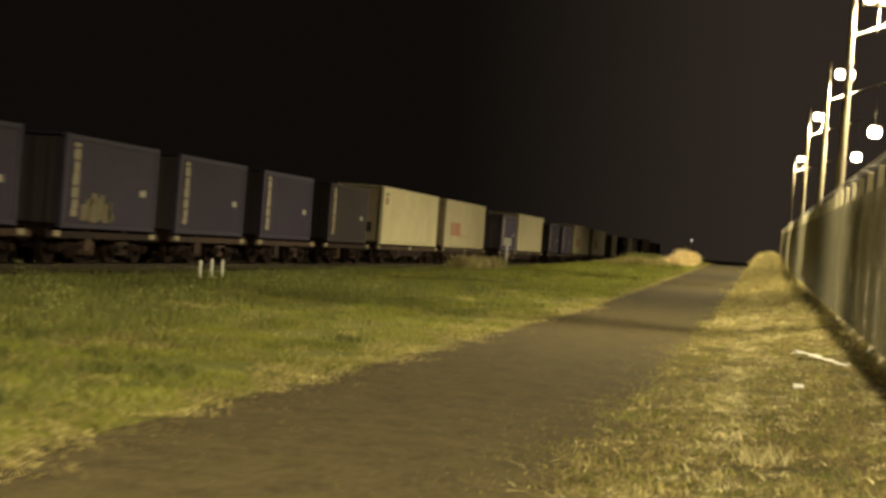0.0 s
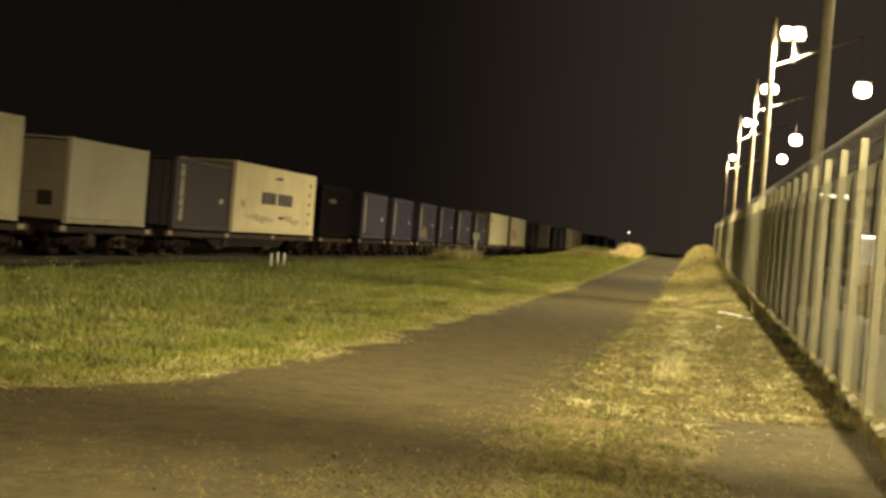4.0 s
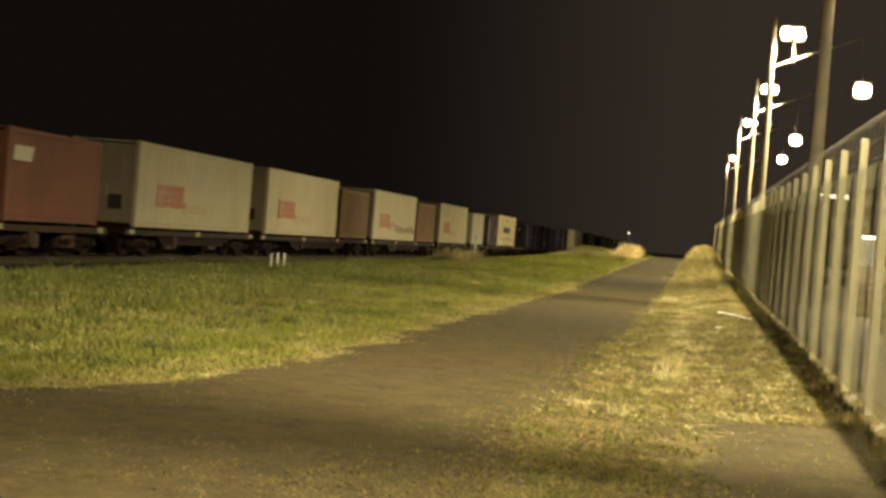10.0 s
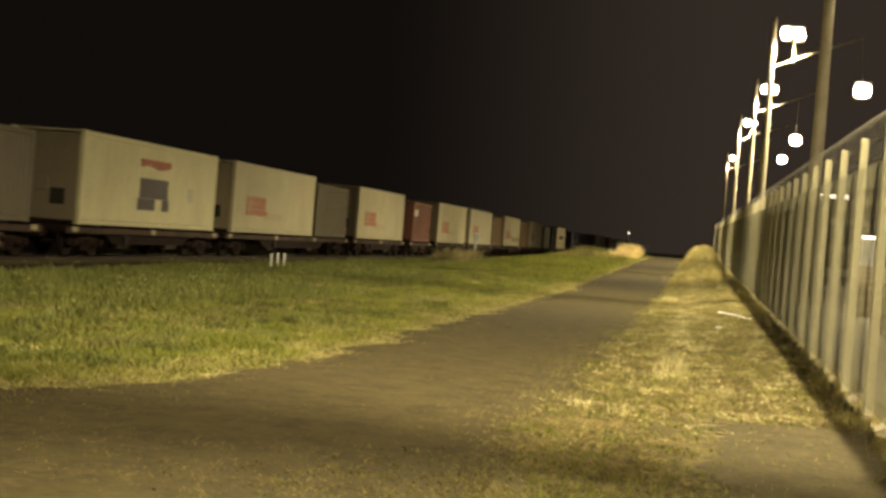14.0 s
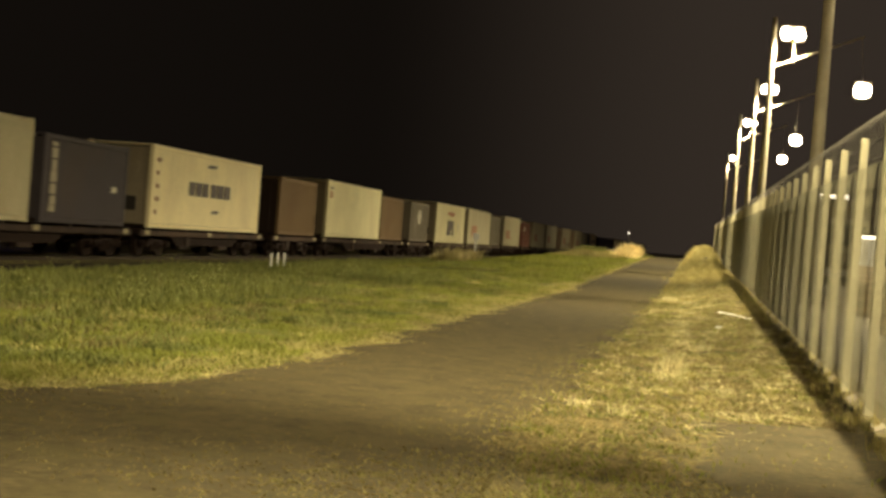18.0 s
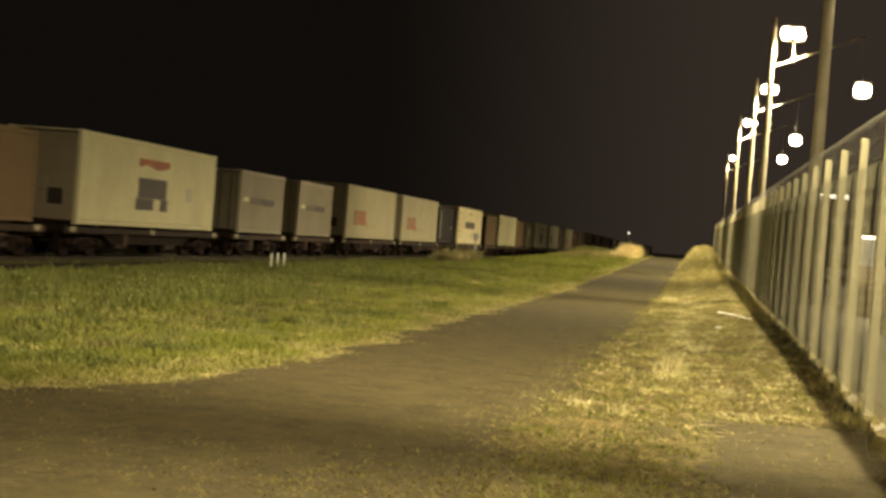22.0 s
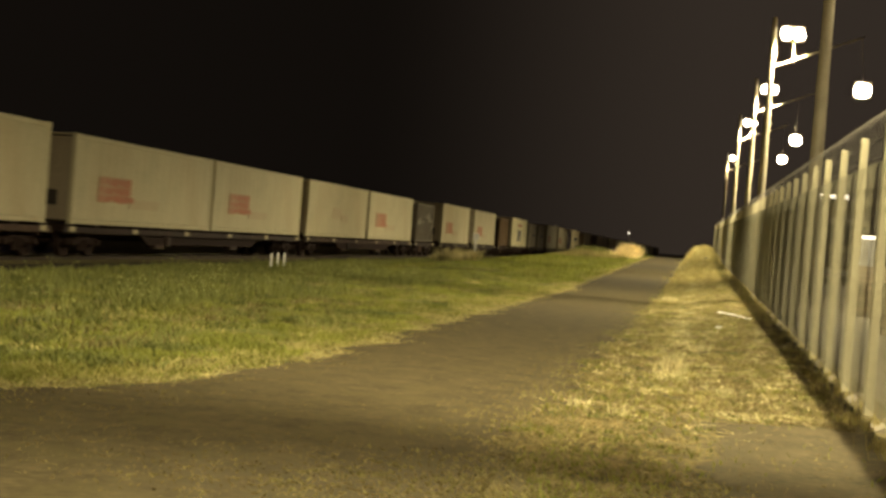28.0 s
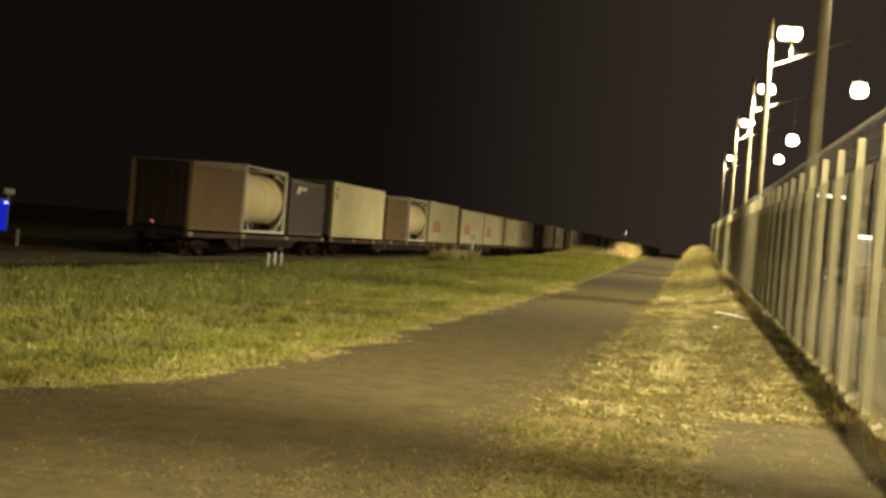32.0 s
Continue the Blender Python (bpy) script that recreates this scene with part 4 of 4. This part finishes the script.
    if logo in ("blocks", "scuffed"):
        for a, b in ((3.7, 4.28), (4.42, 5.02), (5.14, 5.72), (6.05, 6.7), (6.82, 7.48), (7.6, 8.25)):
            mark(a, 1.27, b, 1.78, LOGO_BLUE)
        mark(5.5, 2.38, 6.4, 2.5, LOGO_BLUE, skew=0.2)
        mark(6.2, 0.66, 6.9, 0.78, LOGO_BLUE, skew=0.2)
        edge = 11.05 if logo == "scuffed" else 0.42
        for z in (0.5, 0.95, 1.4, 1.85, 2.3):
            mark(edge, z, edge + 0.25 + 0.08 * math.sin(z * 9), z + 0.15, LOGO_FADED, "stencil")
    if logo == "scuffed":
        # brown scuffs low on the side
        for a, b, z0, z1 in ((1.6, 3.4, 0.62, 0.78), (3.1, 5.4, 0.5, 0.7), (7.2, 8.4, 0.6, 0.82), (8.1, 9.6, 0.48, 0.66), (0.9, 1.5, 1.1, 1.3)):
            for q in range(4):
                w = (b - a) / 4
                mark(a + q * w, z0 + 0.05 * math.sin(q * 2 + a), a + (q + 1.1) * w, z1 + 0.05 * math.sin(q * 1.7 + b), SCUFF, "scuff", 0.1 * math.sin(q + a))
    if logo == "picture":
        for i in range(8):
            a = 4.6 + i * 0.34
            mark(a, 2.06 + 0.06 * math.sin(i), a + 0.34, 2.32, LOGO_RED)
        mark(4.65, 1.0, 7.15, 1.68, LOGO_BLUE)
        mark(4.5, 0.6, 6.0, 0.99, LOGO_BLUE)
        mark(6.7, 0.6, 7.3, 0.99, LOGO_BLUE)
        mark(9.2, 1.0, 9.7, 1.5, LOGO_PALE)
    if logo in ("bar", "bargraf"):
        # worn upright lettering stripe in broken blocks
        z, q = 0.34, 0
        while z < 2.3:
            h = 0.2 + 0.12 * abs(math.sin(q * 2.7))
            mark(0.5 + 0.05 * math.sin(q * 1.9), z, 0.86 + 0.06 * math.sin(q * 3.1), min(z + h, 2.36), STRIPE, "stripe", 0.02 * math.sin(q))
            z, q = z + h + (0.05 if q % 3 else 0.015), q + 1
        mark(4.86, 1.06, 5.24, 1.25, LOGO_PALE, "plate")
    if logo == "bargraf":
        f += 0.004
        for q in range(9):
            a = 1.1 + 0.23 * q
            top = 0.55 + 0.42 * math.sin(0.35 + q * 0.34) + 0.08 * math.sin(q * 2.9)
            mark(a, 0.24 + 0.05 * math.sin(q * 1.7), a + 0.26 + 0.06 * math.sin(q * 2.3), top, GRAFFITI if q % 3 else GRAFDARK, "graffiti", 0.1 * math.sin(q * 1.3))
    if logo == "strip":
        mark(0.35, 1.3, 1.0, 1.48, CREAM)
        mark(1.35, 1.22, 3.0, 1.5, LOGO_BLUE, skew=0.06)
        mark(3.1, 1.2, 4.65, 1.48, LOGO_BLUE, skew=0.06)
    if logo == "plate":
        mark(1.6, 1.72, 2.9, 1.92, DGREY, "plate")
    if logo == "patch":
        mark(0.3, 1.68, 1.4, 2.1, LOGO_PALE, "patch", 0.1)
    if logo == "bird":
        mark(0.9, 1.95, 1.5, 2.3, LOGO_PALE, skew=0.25)
        mark(1.6, 2.12, 2.5, 2.28, LOGO_PALE, skew=0.2)
    if logo == "emblem":
        for a, b, z0, z1 in ((2.5, 3.3, 1.2, 1.5), (2.2, 3.6, 1.5, 1.8), (2.5, 3.3, 1.8, 2.1)):
            mark(a, z0, b, z1, LOGO_PALE)
    if logo == "scrawl":
        for a, b, z0, z1 in ((0.3, 1.6, 1.15, 1.6), (3.2, 4.2, 1.6, 2.0), (4.0, 5.2, 1.35, 1.7), (5.3, 5.8, 0.9, 1.5), (1.9, 2.7, 1.3, 1.55)):
            for q in range(4):
                w = (b - a) / 4
                mark(a + q * w, z0 + 0.1 * (q % 2), a + q * w + w * 0.7, z1 - 0.12 * ((q + 1) % 3), SCRAWL, "graffiti", 0.25 - 0.14 * (q % 3))
    if logo == "corner":
        mark(0.5, 2.0, 1.0, 2.35, LOGO_FADED)
        mark(0.45, 2.45, 1.1, 2.55, LOGO_BLUE)
    return c


def tank(label, mat=None):
    """A tank container: a shell lying in an open frame."""
    c = thing("tank_container", label, "tank container", "tank containers")
    L, H = 6.058, 2.84
    bm = bmesh.new()
    n, prof = 32, [(0.1, 0.0), (0.12, 0.45), (0.16, 0.8), (0.24, 1.02), (0.36, 1.13), (0.5, 1.19), (L - 0.5, 1.19), (L - 0.36, 1.13), (L - 0.24, 1.02), (L - 0.16, 0.8), (L - 0.12, 0.45), (L - 0.1, 0.0)]
    rings = [[bm.verts.new((r * math.cos(k * math.tau / n), y, 1.43 + r * math.sin(k * math.tau / n))) for k in range(n)] for y, r in prof[1:-1]]
    for a, b in zip(rings, rings[1:]):
        for k in range(n):
            bm.faces.new((a[k], a[(k + 1) % n], b[(k + 1) % n], b[k])).smooth = True
    bm.faces.new(rings[0])
    bm.faces.new(rings[-1])
    part("shell", bm, TANK, c, "glossy cream tank shell")
    for yy in (1.1, 3.0, 4.9):
        part("hoop", rod(bmesh.new(), (0, yy - 0.05, 1.43), (0, yy + 0.05, 1.43), 1.205, n=32), TANK, c)
    part("ladder", boxed(0.9, 0.02, 0.2, 1.15, 0.06, 2.6, bevel=0.01), FRAMEWHITE, c)
    for sx in (-1, 1):
        part("top_rail", rod(bmesh.new(), (sx * 1.1, 0.12, H - 0.06), (sx * 1.1, 5.94, H - 0.06), 0.035), FRAMEWHITE, c)
    for yy in (0.0, L - 0.12):
        bm = bmesh.new()
        for sx in (-1, 1):
            x0, x1 = sorted((sx * W, sx * (W - 0.12)))
            box(bm, x0, yy, 0, x1, yy + 0.12, H, bevel=0.012)
        box(bm, -W, yy, 0, W, yy + 0.12, 0.13, bevel=0.012)
        box(bm, -W, yy, H - 0.12, W, yy + 0.12, H, bevel=0.012)
        for sx in (-1, 1):
            rod(bm, (sx * W * 0.95, yy + 0.06, H - 0.6), (sx * 0.55, yy + 0.06, H - 0.1), 0.035)
            rod(bm, (sx * W * 0.95, yy + 0.06, 0.6), (sx * 0.55, yy + 0.06, 0.1), 0.035)
        part("end_frame", bm, FRAMEWHITE, c)
    bm = bmesh.new()
    for sx in (-1, 1):
        x0, x1 = sorted((sx * W, sx * (W - 0.09)))
        box(bm, x0, 0.12, 0.02, x1, L - 0.12, 0.13, bevel=0.01)
        for ya, yb in ((0.12, 1.1), (L - 0.12, L - 1.1)):
            rod(bm, (sx * (W - 0.06), ya, 0.95), (sx * (W - 0.1), yb, 0.13), 0.035)
            rod(bm, (sx * (W - 0.06), ya, H - 0.1), (sx * (W - 0.3), yb, H - 0.35), 0.03)
    part("bottom_rails", bm, FRAMEWHITE, c)
    for yy in (1.3, 3.0, 4.7):
        part("saddle", boxed(-0.9, yy - 0.09, 0.05, 0.9, yy + 0.09, 0.45), STEEL, c)
    bm = boxed(-0.3, 0.2, H - 0.12, 0.3, L - 0.2, H - 0.08)
    part("walkway", bm, MAST, c)
    part("manhole", rod(bmesh.new(), (0, 3.0, H - 0.16), (0, 3.0, H - 0.02), 0.28, n=14), FRAMEWHITE, c)
    part("valve", rod(bmesh.new(), (0.4, 0.35, 0.2), (0.4, 0.35, 0.55), 0.1), BLACK, c)
    part("hose_tube", rod(bmesh.new(), (0.75, 1.9, 0.28), (0.75, 2.7, 0.28), 0.14, n=10), BLACK, c)
    return c


def wheel_mesh():
    bm = bmesh.new()
    rod(bm, (-0.065, 0, 0), (0.065, 0, 0), 0.44, n=18)
    rod(bm, (0.065, 0, 0), (0.1, 0, 0), 0.47, n=18)
    rod(bm, (-0.09, 0, 0), (-0.065, 0, 0), 0.14, n=10)
    return mesh_of("wheel", bm, STEEL)


WHEEL = wheel_mesh()
AXLE = mesh_of("axle", rod(bmesh.new(), (-0.75, 0, 0), (0.75, 0, 0), 0.08), STEEL)
bm = bmesh.new()
box(bm, -0.06, -0.55, 0.42, 0.06, 0.55, 0.62, bevel=0.03)
box(bm, -0.06, -1.2, 0.36, 0.06, -0.55, 0.56, bevel=0.03)
box(bm, -0.06, 0.55, 0.36, 0.06, 1.2, 0.56, bevel=0.03)
box(bm, -0.06, -0.3, 0.2, 0.06, 0.3, 0.42, bevel=0.03)
for yy in (-0.9, 0.9):
    rod(bm, (-0.1, yy, 0.47), (0.14, yy, 0.47), 0.12, n=10)
for yy in (-0.15, 0.0, 0.15):
    rod(bm, (0.07, yy, 0.28), (0.07, yy, 0.55), 0.05)
SIDE_FRAME = mesh_of("side_frame", bm, STEEL)
BOLSTER = mesh_of("bogie", boxed(-0.98, -0.2, 0.4, 0.98, 0.2, 0.66, bevel=0.02), STEEL)
RAIL_TO_DECK = DECK - RAIL_Z


def wagon(length):
    """A container flat wagon; its origin is on the rail top, at its rear end."""
    w = thing("flat_wagon", "dark steel container flat wagon rolling on the track", "freight wagon", "wagons of the train")
    d = RAIL_TO_DECK
    for sx in (-1, 1):
        x0, x1 = sorted((sx * 1.16, sx * 1.24))
        bm = boxed(x0, 0, d - 0.26, x1, length, d - 0.075, bevel=0.01)
        part("side_sill", bm, SILL, w)
    bm = bmesh.new()
    box(bm, -0.28, 0.1, d - 0.42, 0.28, length - 0.1, d - 0.004)
    n = int(length / 2.2)
    for i in range(n + 1):
        yy = 0.12 + (length - 0.24) * i / n
        box(bm, -1.16, yy - 0.08, d - 0.2, 1.16, yy + 0.08, d - 0.008)
    part("underframe", bm, STEEL, w)
    if length > 9:
        bm = bmesh.new()
        for sx in (-1, 1):
            x0, x1 = sorted((sx * 1.0, sx * 1.12))
            a, b = length * 0.27, length * 0.73
            vs = [bm.verts.new((x, y, z)) for x in (x0, x1) for y, z in ((a - 0.9, d - 0.2), (b + 0.9, d - 0.2), (b, d - 0.58), (a, d - 0.58))]
            for q in ((0, 1, 2, 3), (7, 6, 5, 4), (0, 4, 5, 1), (1, 5, 6, 2), (2, 6, 7, 3), (3, 7, 4, 0)):
                bm.faces.new([vs[i] for i in q])
        part("truss", bm, STEEL, w)
    part("brake_gear", rod(bmesh.new(), (0.6, length * 0.42, d - 0.5), (0.6, length * 0.52, d - 0.5), 0.2, n=12), STEEL, w)
    for yy in (1.7, length - 1.7):
        b = part("bogie", BOLSTER, None, w, at=(0, yy, 0))
        for sx in (-1, 1):
            ob = part("side_frame", SIDE_FRAME, None, b, at=(sx * 1.04, 0, 0))
            if sx < 0:
                ob.rotation_euler = (0, 0, math.pi)
        for q in (-0.9, 0.9):
            part("axle", AXLE, None, b, at=(0, q, 0.47))
            for sx in (-1, 1):
                ob = part("wheel", WHEEL, None, b, at=(sx * 0.8, q, 0.47))
                if sx > 0:
                    ob.rotation_euler = (0, 0, math.pi)
    for yy, e in ((0, -1), (length, 1)):
        bm = rod(bmesh.new(), (0, yy, d - 0.25), (0, yy + e * 0.55, d - 0.25), 0.1)
        box(bm, -0.16, yy + e * 0.5 - 0.12, d - 0.4, 0.16, yy + e * 0.5 + 0.12, d - 0.1, bevel=0.03)
        part("coupler", bm, STEEL, w)
    k = max(2, int(length / 4.2))
    for i in range(k):
        yy = 0.5 + (length - 1.0) * i / (k - 1)
        part("reflector", boxed(1.2, yy - 0.2, d - 0.22, 1.252, yy + 0.2, d - 0.06, bevel=0.01), REFLECTOR, w, "pale reflector strip")
    for q in (0.3, 0.62):
        part("equipment_box", boxed(0.75, length * q, d - 0.72, 1.1, length * q + 0.9, d - 0.32, bevel=0.02), SILL, w, "dusty equipment box")
    yy = length * 0.34
    part("step", boxed(1.12, yy - 0.2, d - 0.62, 1.2, yy + 0.2, d - 0.2, bevel=0.01), SILL, w, "dusty side step")
    return w


STYLES = {
    "W": ("reefer", CREAM, "clean cream-white long refrigerated container on a wagon", 12.192, 2.896, "corner", ENDGREY),
    "P": ("reefer", WHITE, "plain off-white long refrigerated container on a wagon", 12.192, 2.896, "", ENDGREY),
    "F": ("reefer", WHITE, "lower off-white long container with a ghost of red", 12.192, 2.743, "faded", ENDGREY),
    "L": ("reefer", WHITE, "off-white long refrigerated container with red markings", 12.192, 2.896, "red", ENDGREY),
    "G": ("reefer", WHITE, "off-white long container with red markings and grey graffiti", 12.192, 2.896, "redgraf", ENDGREY),
    "l": ("reefer", WHITE, "lower off-white long refrigerated container with red markings", 12.192, 2.743, "red", ENDGREY),
    "C": ("reefer", BRIGHT, "cream long refrigerated container with dark block lettering", 12.192, 2.896, "blocks", ENDGREY),
    "c": ("reefer", BRIGHT, "cream long container with dark block lettering and brown scuffs", 12.192, 2.896, "scuffed", ENDGREY),
    "S": ("reefer", CREAM, "cream long container with a red arch and blue picture", 12.192, 2.896, "picture", ENDGREY),
    "b": ("box", BLUE, "short blue container with a pale upright stripe", 6.058, 2.591, "bar", NAVY),
    "B": ("box", BLUE, "short blue container with olive graffiti at its foot", 6.058, 2.591, "bargraf", NAVY),
    "n": ("box", NAVY, "short navy container with a pale upright stripe", 6.058, 2.591, "bar", NAVY),
    "k": ("box", DARK, "short black container with a small pale plate", 6.058, 2.591, "plate", DARK),
    "w": ("reefer", GREYWHITE, "short pale grey refrigerated container on a wagon", 6.058, 2.591, "", ENDGREY),
    "g": ("box", PALEGREY, "short grey-white container with a dark lettering bar", 6.058, 2.591, "strip", GREY),
    "r": ("box", RED, "short red container with a pale patch", 6.058, 2.591, "patch", RED),
    "o": ("box", BROWN, "short rust-brown container on a wagon", 6.058, 2.591, "", SHADED_BROWN),
    "y": ("box", GREY, "short slate-grey container on a wagon", 6.058, 2.591, "", DGREY),
    "e": ("box", DGREY, "short grey container with a pale emblem", 6.058, 2.591, "emblem", DGREY),
    "q": ("box", WEATHERED, "short weathered dark container covered with pale graffiti", 6.058, 2.591, "scrawl", WEATHERED),
    "v": ("box", SLATE, "short blue-grey container with a pale bird-like mark", 6.058, 2.591, "bird", GREY),
}
# kind and rear end of each load along the train, front to tail
LOADS = [("k", 268.0), ("y", 260.0), ("o", 251.5), ("P", 237.0), ("k", 229.0), ("n", 221.0), ("y", 212.8), ("k", 203.0), ("y", 189.5),
         ("L", 169.5), ("L", 153.6), ("b", 145.0), ("b", 136.6),
         ("P", 120.2), ("b", 113.2), ("L", 94.4), ("W", 80.1), ("n", 71.3), ("b", 62.75), ("b", 54.8), ("B", 47.1), ("b", 38.7), ("b", 30.7), ("k", 21.8),
         ("c", 8.45), ("n", 1.8), ("w", -6.9), ("L", -22.2), ("o", -30.35), ("G", -43.4), ("o", -51.15), ("L", -64.15), ("L", -78.7),
         ("r", -87.85), ("L", -103.2), ("y", -111.85), ("L", -124.6), ("S", -139.0), ("e", -148.3), ("o", -156.9), ("W", -169.55), ("o", -177.7),
         ("C", -192.95), ("n", -201.15), ("L", -214.1), ("L", -228.5), ("g", -237.8), ("g", -246.45), ("S", -261.9), ("o", -270.85), ("L", -286.3),
         ("L", -301.45), ("q", -311.0), ("l", -324.85), ("F", -337.8), ("l", -351.3), ("l", -363.9), ("L", -377.85), ("t", -384.95), ("o", -391.8),
         ("W", -404.9), ("v", -412.75), ("t", -419.5), ("o", -425.85)]
LENGTH = {k: v[3] for k, v in STYLES.items()}
LENGTH["t"] = 6.058
MOVERS = []
first = {}
for k, u in LOADS:
    if k in first:
        ob = copy_thing(first[k], pose(TRACK_X, u, DECK))
    else:
        if k == "t":
            ob = tank("cream tank container in a white open frame")
        else:
            kind, mat, label, length, height, logo, end = STYLES[k]
            ob = container(kind, mat, label, length, height, logo, end)
        first[k] = ob
    MOVERS.append((ob, u, DECK))

# loads less than a metre or so apart share a wagon
runs = []
for k, u in LOADS:
    if runs and runs[-1][0] - (u + LENGTH[k]) < 1.05:
        runs[-1][0] = u
    else:
        runs.append([u, u + LENGTH[k]])
made = {}
for i, (a, b) in enumerate(runs):
    front = runs[i - 1][0] if i else b + 2.0
    rear = runs[i + 1][1] if i + 1 < len(runs) else a - 1.6
    over = min(0.75, (front - b - 0.9) / 2), min(0.75, (a - rear - 0.9) / 2)
    over = [max(0.05, v) for v in over]
    length = round(b - a + over[0] + over[1], 1)
    if length in made:
        w = copy_thing(made[length], pose(TRACK_X, a - over[1], RAIL_Z))
    else:
        w = made[length] = wagon(length)
    MOVERS.append((w, a - over[1], RAIL_Z))
    tail = (w, a - over[1])

part("tail_bracket", boxed(-0.08, -0.1, RAIL_TO_DECK - 0.2, -0.04, 0.0, RAIL_TO_DECK + 0.26), STEEL, tail[0])
part("tail_marker", boxed(-0.09, -0.14, RAIL_TO_DECK + 0.21, -0.035, -0.08, RAIL_TO_DECK + 0.255, bevel=0.015), RED_GLOW, tail[0], "glowing red tail marker")


def along(t):
    """How far the train has come after t seconds: it gathers speed evenly."""
    return 11.24467 * t + 0.1138755 * t * t


def motions():
    for ob, u, z in MOVERS:
        walk(ob, [(t, pose(TRACK_X, u + along(t), z)) for t in range(0, 33, 2)])


motions()
